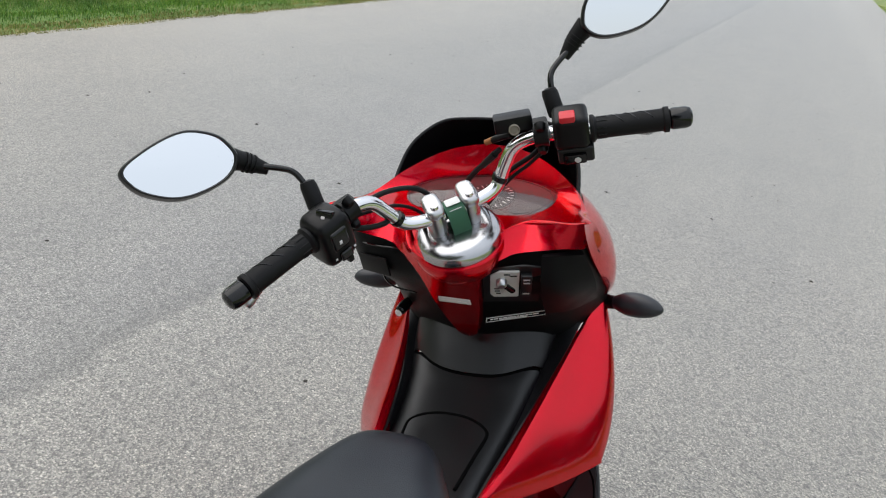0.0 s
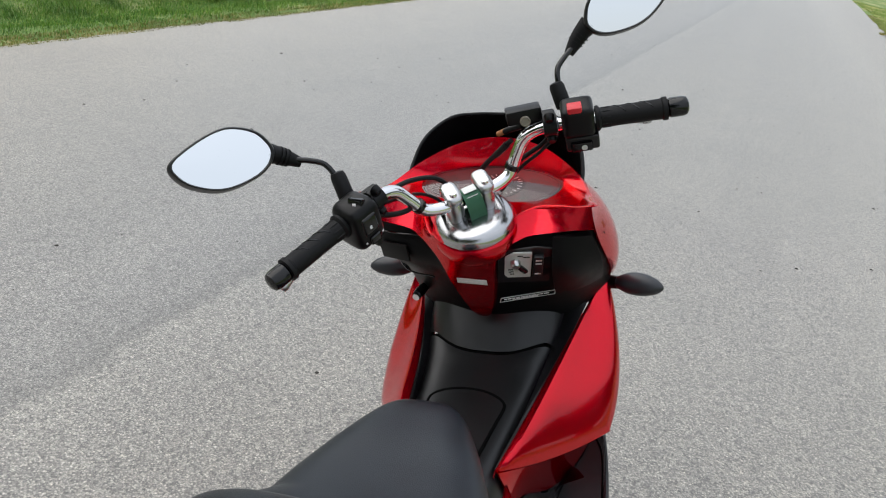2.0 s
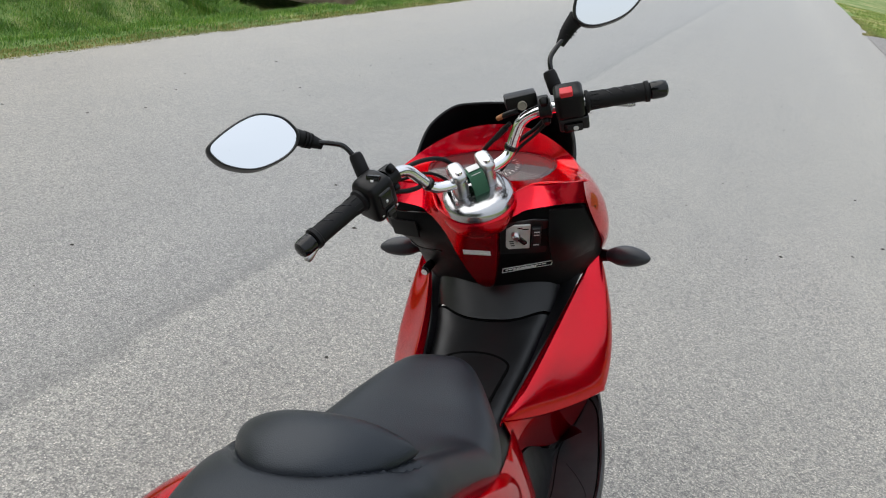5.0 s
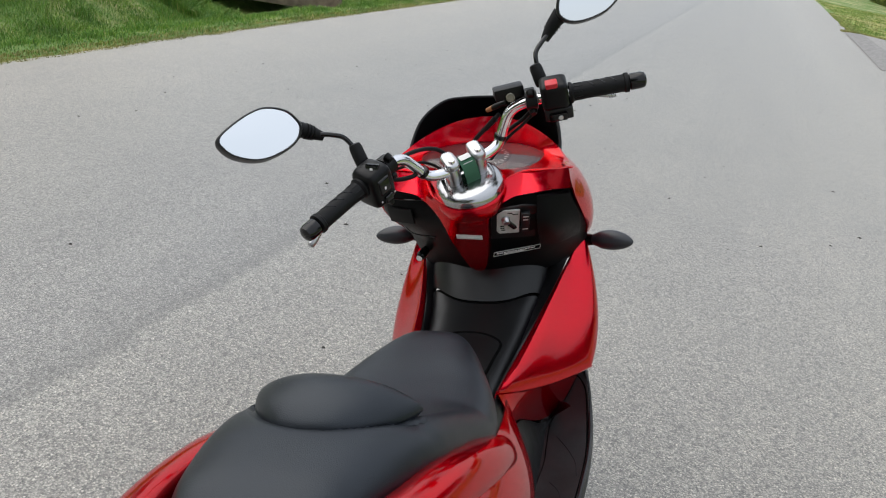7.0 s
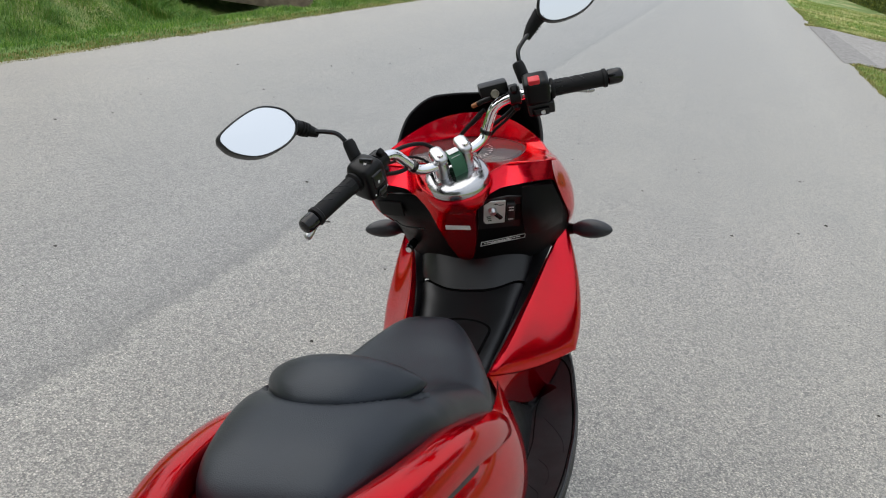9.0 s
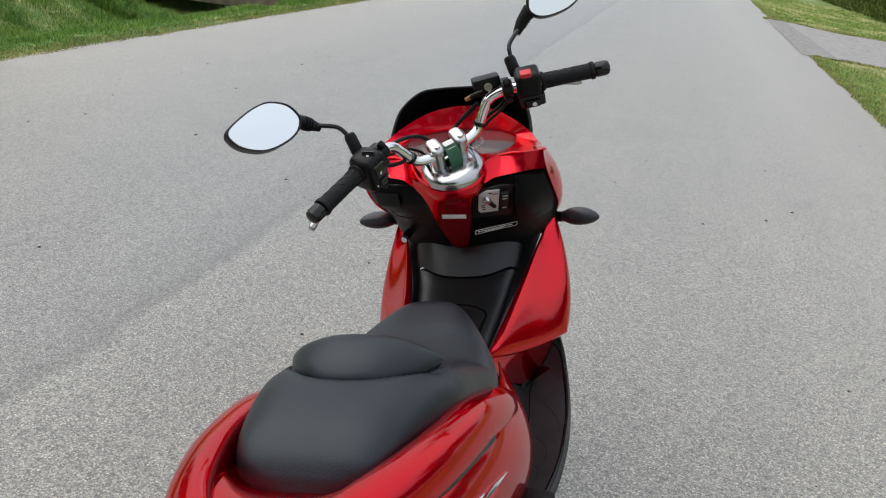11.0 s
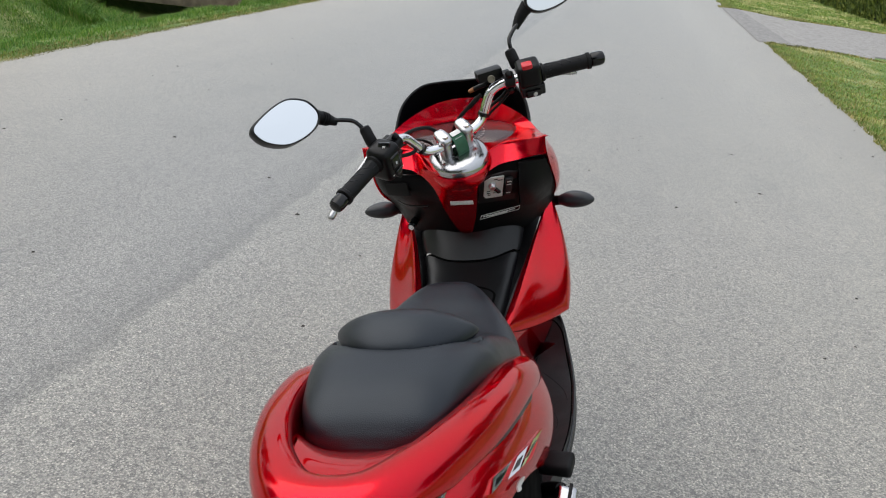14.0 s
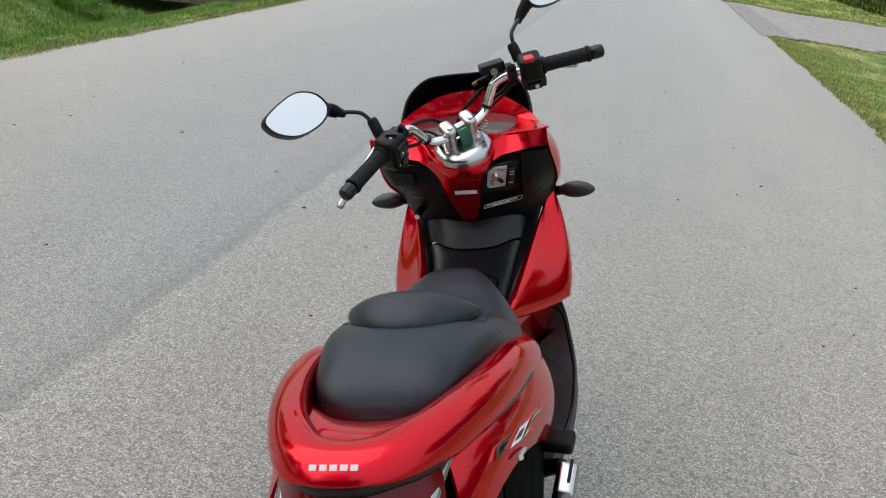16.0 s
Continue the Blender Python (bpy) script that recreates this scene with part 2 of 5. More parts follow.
# ---- building helpers ----
def part(name, bm, material, parent, label="", smooth=40):
    """Links a bmesh as one mesh under a thing or a part."""
    me = bpy.data.meshes.new(name)
    bmesh.ops.recalc_face_normals(bm, faces=bm.faces)
    bm.to_mesh(me)
    bm.free()
    me.materials.append(material)
    if smooth:
        me.shade_smooth()
        me.set_sharp_from_angle(angle=radians(smooth))
    ob = new(name, me)
    ob.parent = parent
    if label:
        ob["label"] = label
    return ob


def spline(pts, n, closed=False):
    """Catmull-Rom through the points."""
    p = [Vector(q) for q in pts]
    k = len(p)
    out = []
    spans = k if closed else k - 1
    for i in range(n if closed else n + 1):
        x = i * spans / n
        a = min(int(x), spans - 1)
        f = x - a
        if closed:
            q = [p[(a + d) % k] for d in (-1, 0, 1, 2)]
        else:
            q = [p[max(a - 1, 0)], p[a], p[a + 1], p[min(a + 2, k - 1)]]
            if a == 0:
                q[0] = 2 * q[1] - q[2]
            if a == k - 2:
                q[3] = 2 * q[2] - q[1]
        out.append(0.5 * (2 * q[1] + (q[2] - q[0]) * f + (2 * q[0] - 5 * q[1] + 4 * q[2] - q[3]) * f * f + (3 * q[1] - q[0] - 3 * q[2] + q[3]) * f ** 3))
    return out


def grid(bm, rows, wrap=False):
    vs = [[bm.verts.new(p) for p in row] for row in rows]
    for a, b in zip(vs, vs[1:]):
        m = len(a)
        for i in range(m if wrap else m - 1):
            j = (i + 1) % m
            bm.faces.new((a[i], a[j], b[j], b[i]))
    return vs


def faired(pts, rounds, held=()):
    """Evens out a grid of points along both ways without shrinking it; its border and the held rows and columns stay."""
    a = np.array([[tuple(p) for p in row] for row in pts])
    rows, cols = set(held[0]) if held else set(), set(held[1]) if held else set()
    free_r = np.array([0.0 if i in rows or i in (0, len(a) - 1) else 1.0 for i in range(len(a))])[:, None, None]
    free_c = np.array([0.0 if i in cols or i in (0, a.shape[1] - 1) else 1.0 for i in range(a.shape[1])])[None, :, None]
    for k in range(rounds):
        for step in (0.5, -0.52):
            d = np.zeros_like(a)
            d[1:-1] = (a[:-2] + a[2:]) / 2 - a[1:-1]
            a = a + step * d * free_r
            d = np.zeros_like(a)
            d[:, 1:-1] = (a[:, :-2] + a[:, 2:]) / 2 - a[:, 1:-1]
            a = a + step * d * free_c
    return [[Vector(p) for p in row] for row in a.tolist()]


def net(rows, nu=20, nv=12, thick=0.0, mirror=False):
    """A smooth skin through a net of points; mirror: the same net on the other side, joined along x = 0."""
    if mirror:
        rows = [[(-x, y, z) for x, y, z in reversed(r)][:-1] + list(r) for r in rows]
    across = [spline(r, nv) for r in rows]
    cols = [spline([r[i] for r in across], nu) for i in range(nv + 1)]
    bm = bmesh.new()
    grid(bm, faired([[cols[i][j] for i in range(nv + 1)] for j in range(nu + 1)], 30))
    if thick:
        bmesh.ops.recalc_face_normals(bm, faces=bm.faces)
        bmesh.ops.solidify(bm, geom=bm.faces[:], thickness=thick)
    return bm


def bowed(pts, n):
    """A cubic curve near the given points, from the first to the last."""
    p = np.array(pts)
    d = np.concatenate([[0], np.cumsum(np.linalg.norm(np.diff(p, axis=0), axis=1))])
    d /= d[-1]
    k = np.polyfit(d, p, min(3, len(pts) - 1), w=[30] + [1] * (len(pts) - 2) + [30])
    u = np.linspace(0, 1, n + 1)[:, None]
    return sum(c[None, :] * u ** (len(k) - 1 - i) for i, c in enumerate(k))


def loft(rows, nu, nv, thick=0.0):
    """A fair skin: cubic curves near the rows, then across them."""
    across = [bowed(r, nv) for r in rows]
    cols = [bowed([tuple(r[i]) for r in across], nu) for i in range(nv + 1)]
    bm = bmesh.new()
    grid(bm, [[Vector(cols[i][j].tolist()) for i in range(nv + 1)] for j in range(nu + 1)])
    if thick:
        bmesh.ops.recalc_face_normals(bm, faces=bm.faces)
        bmesh.ops.solidify(bm, geom=bm.faces[:], thickness=thick)
    return bm


def pieces(pts, per, breaks):
    """A smooth line that may have corners at the given points; per: steps for each span."""
    marks = [0] + [k for k in breaks if 0 < k < len(pts) - 1] + [len(pts) - 1]
    out = []
    for a, b in zip(marks, marks[1:]):
        run = spline(pts[a:b + 1], per * (b - a))
        out += run if not out else run[1:]
    return out


def folded(rows, per_u, per_v, fold_rows=(), fold_cols=(), thick=0.0):
    """A skin through a net of points with folds along some rows and columns."""
    across = [pieces(r, per_v, fold_cols) for r in rows]
    cols = [pieces([r[i] for r in across], per_u, fold_rows) for i in range(len(across[0]))]
    bm = bmesh.new()
    grid(bm, faired([[c[j] for c in cols] for j in range(len(cols[0]))], 30, ([k * per_u for k in fold_rows], [k * per_v for k in fold_cols])))
    if thick:
        bmesh.ops.recalc_face_normals(bm, faces=bm.faces)
        bmesh.ops.solidify(bm, geom=bm.faces[:], thickness=thick)
    return bm


def flip(bm):
    for v in bm.verts:
        v.co.x = -v.co.x
    return bm


def tube(pts, radius, n=24, seg=12, caps=True):
    """A round bar along a smooth line; radius: one value, or one for each given point."""
    line = spline(pts, n)
    if isinstance(radius, (int, float)):
        rad = [radius] * (n + 1)
    else:
        rad = [v.x for v in spline([(r, 0, 0) for r in radius], n)]
    bm = bmesh.new()
    side = None
    rows = []
    for i, p in enumerate(line):
        d = (line[min(i + 1, n)] - line[max(i - 1, 0)]).normalized()
        if side is None:
            side = d.orthogonal().normalized()
        side = (side - d * side.dot(d)).normalized()
        up = d.cross(side)
        rows.append([p + rad[i] * (math.cos(a) * side + math.sin(a) * up) for a in (2 * math.pi * k / seg for k in range(seg))])
    vs = grid(bm, rows, True)
    if caps:
        bm.faces.new(vs[0][::-1])
        bm.faces.new(vs[-1])
    return bm


def lathe(profile, m, seg=32):
    """A turned shape: profile of (radius, height) round the z axis of m."""
    bm = bmesh.new()
    rows = [[m @ Vector((r * math.cos(a), r * math.sin(a), h)) for a in (2 * math.pi * k / seg for k in range(seg))] for r, h in profile]
    vs = grid(bm, rows, True)
    bm.faces.new(vs[0][::-1])
    bm.faces.new(vs[-1])
    return bm


def block(size, m=Matrix(), bevel=0.004, seg=2, taper=1.0):
    bm = bmesh.new()
    bmesh.ops.create_cube(bm, size=1)
    for v in bm.verts:
        k = taper if v.co.z > 0 else 1.0
        v.co = Vector((v.co.x * size[0] * k, v.co.y * size[1] * k, v.co.z * size[2]))
    if bevel:
        bmesh.ops.bevel(bm, geom=bm.edges[:], offset=bevel, segments=seg, affect="EDGES", profile=0.6)
    bmesh.ops.transform(bm, matrix=m, verts=bm.verts)
    return bm


def blob(size, m=Matrix(), power=2.0, nu=20, nv=14):
    """A superellipsoid."""
    bm = bmesh.new()

    def e(c):
        return math.copysign(abs(c) ** (2 / power), c)
    rows = []
    for i in range(nv + 1):
        f = -math.pi / 2 + math.pi * (0.02 + 0.96 * i / nv)
        rows.append([m @ Vector((size[0] / 2 * e(math.cos(f)) * e(math.cos(a)), size[1] / 2 * e(math.cos(f)) * e(math.sin(a)), size[2] / 2 * e(math.sin(f)))) for a in (2 * math.pi * k / nu for k in range(nu))])
    vs = grid(bm, rows, True)
    bm.faces.new(vs[0][::-1])
    bm.faces.new(vs[-1])
    return bm


def plate(outline, depth, m=Matrix(), bevel=0.0):
    """A flat outline in x, y raised to a plate from z = 0 to depth."""
    bm = bmesh.new()
    f = bm.faces.new([bm.verts.new((x, y, 0)) for x, y in outline])
    r = bmesh.ops.extrude_face_region(bm, geom=[f])
    for v in r["geom"]:
        if isinstance(v, bmesh.types.BMVert):
            v.co.z += depth
    if bevel:
        bmesh.ops.bevel(bm, geom=bm.edges[:], offset=bevel, segments=2, affect="EDGES")
    bmesh.ops.transform(bm, matrix=m, verts=bm.verts)
    return bm


def frame_of(origin, x, y):
    """A matrix with its x and y axes along the given ways."""
    x = Vector(x).normalized()
    z = x.cross(Vector(y)).normalized()
    y = z.cross(x)
    return Matrix(((x.x, y.x, z.x, origin[0]), (x.y, y.y, z.y, origin[1]), (x.z, y.z, z.z, origin[2]), (0, 0, 0, 1)))


def moved(bm, m):
    bmesh.ops.transform(bm, matrix=m, verts=bm.verts)
    return bm


# ---- ground ----
# Road frame: x across the road to the right, y along it.
ROAD = pose(0, 0, 0, 0, 0, math.degrees(ROAD_YAW))


def left_edge(s):
    return -5.15 - 0.03 * min(max(s, -20), 40) + 0.05 * noise.noise((s * 1.7, 3.1, 0)) + 0.03 * noise.noise((s * 6.0, 9.1, 0))


def right_edge(s):
    return 2.17 + 0.02 * min(max(s, -20), 60) + 0.05 * noise.noise((s * 1.9, 7.7, 0)) + 0.035 * noise.noise((s * 5.0, 1.3, 0))


def smoothstep(a, b, x):
    x = min(max((x - a) / (b - a), 0), 1)
    return x * x * (3 - 2 * x)


def land(n, s):
    """Height of the ground beside the road."""
    el, er = left_edge(s), right_edge(s)
    if el - 0.1 < n < er + 0.1 and (n < el or n > er):
        return -0.012
    if n < el:
        d = el - n
        z = 0.012 - 0.5 * smoothstep(0.3, 2.0, d) + 0.75 * smoothstep(2.3, 4.4, d) + 0.02 * max(d - 4.6, 0)
        z = min(z, 0.5)
        return z + 0.05 * noise.noise((n * 1.3, s * 1.3, 0)) * smoothstep(0.2, 1.0, d)
    if n > er:
        d = n - er
        return 0.012 - 0.8 * (1 - math.exp(-d * 0.13)) + 0.04 * noise.noise((n * 0.9, s * 0.9, 5)) * smoothstep(0.2, 1.5, d)
    return -0.04


def ladder(*spans):
    out = []
    for a, b, step in spans:
        k = max(1, round((b - a) / step))
        out += [a + (b - a) * i / k for i in range(k)]
    return out + [spans[-1][1]]


def ground_sheet():
    bm = bmesh.new()
    ns = ladder((-900, -60, 120), (-60, -12, 6), (-12, -4.9, 0.2), (-4.9, 2.0, 1.2), (2.0, 6.0, 0.2), (6.0, 14, 0.5), (14, 40, 2), (40, 900, 120))
    ss = ladder((-900, -60, 120), (-60, -2, 6), (-2, 32, 0.4), (32, 80, 4), (80, 1500, 120))
    grid(bm, [[(n, s, land(n, s)) for n in ns] for s in ss])
    ob = part("ground", bm, TURF, None)
    ob.matrix_world = ROAD
    return tagged(ob, "green turf with a grassy ditch beside the road", "ground", kind="structure")


def road_sheet():
    bm = bmesh.new()
    rows = []
    for s in ladder((-300, -20, 40), (-20, 40, 0.25), (40, 100, 4), (100, 900, 80)):
        a, b = left_edge(s), right_edge(s)
        rows.append([(a, s, -0.05)] + [(a + (b - a) * f, s, 0.0) for f in (0, 0.01, 0.25, 0.5, 0.75, 0.99, 1)] + [(b, s, -0.05)])
    grid(bm, rows)
    ob = part("road", bm, ASPHALT, None, smooth=0)
    ob.matrix_world = ROAD
    return tagged(ob, "worn grey asphalt road with a dark lane joint", "road", kind="structure")


def drive_z(n, s):
    d = n - right_edge(s)
    return max(0.005 + (land(n, s) + 0.017) * smoothstep(0.1, 1.2, d), land(n, s) + 0.006 if d > 0 else 0)


def driveway():
    bm = bmesh.new()
    near = spline([(2.35, 15.7, 0), (3.0, 16.0, 0), (4.6, 17.1, 0), (9, 18.4, 0), (40, 21, 0)], 40)
    far = spline([(2.6, 25.9, 0), (3.6, 25.2, 0), (7.0, 27.2, 0), (13, 28.2, 0), (40, 31, 0)], 40)
    rows = []
    for i, (p, q) in enumerate(zip(near, far)):
        row = []
        for k in range(9):
            x, y = p.x + (q.x - p.x) * k / 8, p.y + (q.y - p.y) * k / 8
            row.append((x, y, drive_z(x, y)))
        (xa, ya, za), (xb, yb, zb) = row[0], row[-1]
        rows.append([(xa, ya - 0.02, za - 0.04)] + row + [(xb, yb + 0.02, zb - 0.04)])
    grid(bm, rows)
    ob = part("driveway", bm, DRIVE, None, smooth=0)
    ob.matrix_world = ROAD
    tagged(ob, "pale asphalt driveway branching off the road", "driveway", kind="structure")
    bm = bmesh.new()
    rows = []
    for i in range(25):
        f = i / 24
        s = 15.75 + 9.6 * f
        w = 0.66 * (1 - f * 0.25) + 0.05 * noise.noise((s * 1.1, 2.2, 0))
        a = 2.17 + 0.02 * s - 0.12 + 0.012 * noise.noise((s * 2.3, 4.4, 0))
        rows.append([(a + w * k / 5, s, drive_z(a + w * k / 5, s) + 0.005) for k in range(6)])
    grid(bm, rows)
    ob = part("pavement", bm, OLD_TAR, None, smooth=0)
    ob.matrix_world = ROAD
    tagged(ob, "strip of older dark asphalt at the driveway mouth", "pavement", kind="structure")


def blades(name, count, where, height, width, material, label, seed):
    """Loose blades of grass, two faces each."""
    rng = random.Random(seed)
    verts, faces = [], []
    for _ in range(count):
        n, s, k = where(rng)
        z = max(land(n, s), -0.005) if abs(n + 1.5) < 4.2 else land(n, s)
        h = height * (0.5 + rng.random()) * k
        a = rng.random() * 2 * math.pi
        lean = 0.2 + 0.7 * rng.random()
        la = rng.random() * 2 * math.pi
        w = width * (0.6 + 0.8 * rng.random())
        dx, dy = math.cos(a) * w, math.sin(a) * w
        lx, ly = math.cos(la) * lean * h, math.sin(la) * lean * h
        i = len(verts)
        verts += [(n - dx, s - dy, z - 0.01), (n + dx, s + dy, z - 0.01), (n + lx * 0.35 + dx * 0.8, s + ly * 0.35 + dy * 0.8, z + h * 0.6),
                  (n + lx * 0.35 - dx * 0.8, s + ly * 0.35 - dy * 0.8, z + h * 0.6), (n + lx, s + ly, z + h * 0.9)]
        faces += [(i, i + 1, i + 2, i + 3), (i + 3, i + 2, i + 4)]
    me = bpy.data.meshes.new(name)
    me.from_pydata(verts, [], faces)
    me.materials.append(material)
    ob = new(name, me)
    ob.matrix_world = ROAD
    return tagged(ob, label, "grass", kind="stuff")


def on_bridge(n, s):
    return n < left_edge(s) - 0.5 and 11.12 < s < 14.9


def bank_left(rng):
    while True:
        s = -2.5 + 20.5 * rng.random()
        d = 4.6 * rng.random() ** 0.8
        n = left_edge(s) - 0.06 - d
        if not on_bridge(n, s):
            return n, s, (0.5 + 0.55 * smoothstep(0.1, 0.8, d)) * (0.75 + 0.9 * max(noise.noise((n * 2.1, s * 2.1, 4.0)), -0.4))


def edge_left(rng):
    s = -2.5 + 40 * rng.random() ** 1.5
    d = -0.06 + 0.26 * rng.random() ** 1.2
    return left_edge(s) - d, s, 0.7


def in_drive(n, s):
    return 15.6 + 0.45 * max(n - 2.4, 0) ** 0.8 < s < 25.4 + 0.4 * max(n - 3, 0) and n < 40


def verge_right(rng):
    while True:
        s = 5 + 32 * rng.random() ** 1.3
        d = 12 * rng.random() ** 1.2
        n = right_edge(s) + 0.03 + d
        if not in_drive(n, s):
            return n, s, 0.7


def edge_right(rng):
    while True:
        s = 5 + 32 * rng.random() ** 1.2
        d = -0.03 + 1.5 * rng.random() ** 2
        n = right_edge(s) + d
        if not in_drive(n, s):
            return n, s, 0.7


def plank_bridge():
    """A small flat crossing over the ditch: edge beams with a plank deck."""
    top = new("ditch_bridge")
    top.matrix_world = ROAD
    tagged(top, "low weathered plank bridge crossing the grassy ditch", "bridge")
    part("edge_beam", block((3.4, 0.16, 0.22), pose(-7.74, 11.28, 0.0, 0, 0, 7), 0.012), WOOD, top)
    part("edge_beam", block((3.4, 0.16, 0.22), pose(-7.74, 14.62, 0.0, 0, 0, 7), 0.012), WOOD, top)
    first = part("deck_plank", block((0.19, 3.5, 0.05), Matrix(), 0.008), DECK, top)
    first.location = (-6.14, 13.16, 0.135)
    for i in range(1, 17):
        p = new("deck_plank", first.data)
        p.parent = top
        p.location = (-6.14 - 0.2 * i, 13.16 - 0.0245 * i + 0.02 * math.sin(i * 3), 0.135 + 0.003 * math.sin(i * 7))
    return top


def hedge():
    """A clipped conifer hedge: a dense body of many small sprays."""
    rng = random.Random(5)
    verts, faces = [], []
    for _ in range(70000):
        u = rng.random() ** 1.4
        y = 30 + 62 * u
        z = -0.62 + 2.5 * rng.random() ** 0.9
        x = 9.55 + 0.02 * (y - 40) + 0.5 * rng.random() ** 1.5 + 0.16 * math.sin(y * 5.2) * math.sin(y * 1.1 + z)
        if rng.random() < 0.2:
            x, z = x + 0.9 * rng.random(), 1.65 + 0.3 * rng.random()
        h = 0.07 + 0.10 * rng.random()
        a = rng.random() * 6.283
        t = (rng.random() - 0.5) * 0.9
        i = len(verts)
        dx, dy = 0.035 * math.cos(a), 0.035 * math.sin(a)
        verts += [(x - dx, y - dy, z), (x + dx, y + dy, z), (x + dx * 0.4 - 0.4 * h, y + dy * 0.4 + t * h, z + h), (x - dx * 0.4 - 0.4 * h, y - dy * 0.4 + t * h, z + h)]
        faces.append((i, i + 1, i + 2, i + 3))
    top = new("hedge")
    top.matrix_world = ROAD
    tagged(top, "dark green clipped conifer hedge beyond the lawn", "hedge")
    me = bpy.data.meshes.new("foliage")
    me.from_pydata(verts, [], faces)
    me.materials.append(CONIFER)
    ob = new("foliage", me)
    ob.parent = top
    part("branches", block((0.9, 63, 2.3), pose(10.6, 61, 0.5, 0, 0, -1.15), 0.3, 2), CONIFER_CORE, top)
    return top


DRIVE = simple("driveway_asphalt", (0.30, 0.285, 0.27), 0.85, grain=0.9, grain_scale=60, vary=0.28)
OLD_TAR = simple("old_asphalt", (0.24, 0.23, 0.22), 0.85, grain=0.8, grain_scale=90, vary=0.3)
DECK = simple("deck_planks", (0.33, 0.31, 0.29), 0.85, grain=0.7, grain_scale=50, vary=0.25)
CONIFER = leafy("conifer_sprays", [(0.0, (0.05, 0.08, 0.015)), (0.6, (0.13, 0.18, 0.03)), (1.0, (0.30, 0.33, 0.07))])
CONIFER_CORE = simple("hedge_core", (0.01, 0.014, 0.006), 0.9)

ground_sheet()
road_sheet()
driveway()
plank_bridge()
hedge()
blades("grass", 300000, bank_left, 0.085, 0.0028, GRASS, "long green grass on the ditch bank", 1)


def by_bridge(rng):
    s = 10.3 + 0.75 * rng.random()
    return left_edge(s) - 2.1 - 1.8 * rng.random(), s, 1.0


blades("grass", 9000, by_bridge, 0.2, 0.006, GRASS, "tall green grass in front of the bridge", 12)
blades("grass", 36000, edge_left, 0.022, 0.004, STRAW, "short dry grass fringing the road", 2)
blades("grass", 110000, verge_right, 0.035, 0.006, LAWN, "mown green lawn with dry patches", 3)
blades("grass", 14000, edge_right, 0.04, 0.006, STRAW, "short dry grass fringing the road", 4)


def far_lawn(rng):
    while True:
        s, n = 20 + 32 * rng.random(), 3.2 + 26 * rng.random()
        if not in_drive(n, s):
            return n, s, 1.0


def drive_fringe(rng):
    k = rng.random()
    n = 2.5 + 14 * k ** 1.4
    if rng.random() < 0.12:
        s = 15.40 + 0.9 * max(n - 2.4, 0) ** 0.62 - 0.25 * rng.random()
    else:
        s = 25.35 + 0.5 * max(n - 3, 0) ** 0.85 + 0.5 * rng.random()
    return n, s, 1.0


blades("grass", 14000, drive_fringe, 0.04, 0.012, STRAW, "dry yellow grass beside the driveway", 9)
blades("grass", 80000, far_lawn, 0.05, 0.02, LAWN, "mown green lawn with dry patches", 6)


def road_litter():
    """Tiny dark chips and crumbs lying on the road."""
    rng = random.Random(8)
    bm = bmesh.new()
    for _ in range(380):
        n, s = -5.0 + 7.2 * rng.random(), 0.5 + 16 * rng.random()
        if abs(n + 0.25) < 0.8 and s < 4:
            continue
        r = 0.004 + 0.010 * rng.random() ** 2
        k = rng.randint(4, 6)
        a0 = rng.random() * 6.28
        low = [bm.verts.new((n + r * math.cos(a0 + 6.283 * i / k) * (0.7 + 0.6 * rng.random()), s + r * math.sin(a0 + 6.283 * i / k), 0.0008)) for i in range(k)]
        top = bm.verts.new((n, s, 0.001 + r * 0.5))
        for i in range(k):
            bm.faces.new((low[i], low[(i + 1) % k], top))
    ob = part("road_grit", bm, GRIT, None, smooth=0)
    ob.matrix_world = ROAD
    return tagged(ob, "scattered dark crumbs and chips on the asphalt", "grit", kind="stuff")


GRIT = simple("dark_grit", (0.05, 0.045, 0.04), 0.9, vary=0.4)
road_litter()


# ---- scooter ----
# Scooter frame: x to its right, y ahead, z up; it leans left on its stand.
SCOOTER = pose(0.246, 1.498, -0.0016, 0, -11.65, -15.2)
scooter = new("scooter")
scooter.matrix_world = SCOOTER
tagged(scooter, "glossy red motor scooter with black seat leaning on its stand", "scooter")


def both(name, make, material, label="", smooth=40):
    a = part(name, make(), material, scooter, label, smooth)
    b = part(name, flip(make()), material, scooter, label, smooth)
    return a, b


# steering head: handlebar axes u, w, a, turned to the left
STEER, RAKE = radians(39), radians(26)
a_ax = Vector((0, -math.sin(RAKE), math.cos(RAKE)))
u_ax = Vector((math.cos(STEER), math.sin(STEER) * math.cos(RAKE), math.sin(STEER) * math.sin(RAKE)))
HB = frame_of((0.002, -0.275, 1.0), u_ax, a_ax.cross(u_ax))


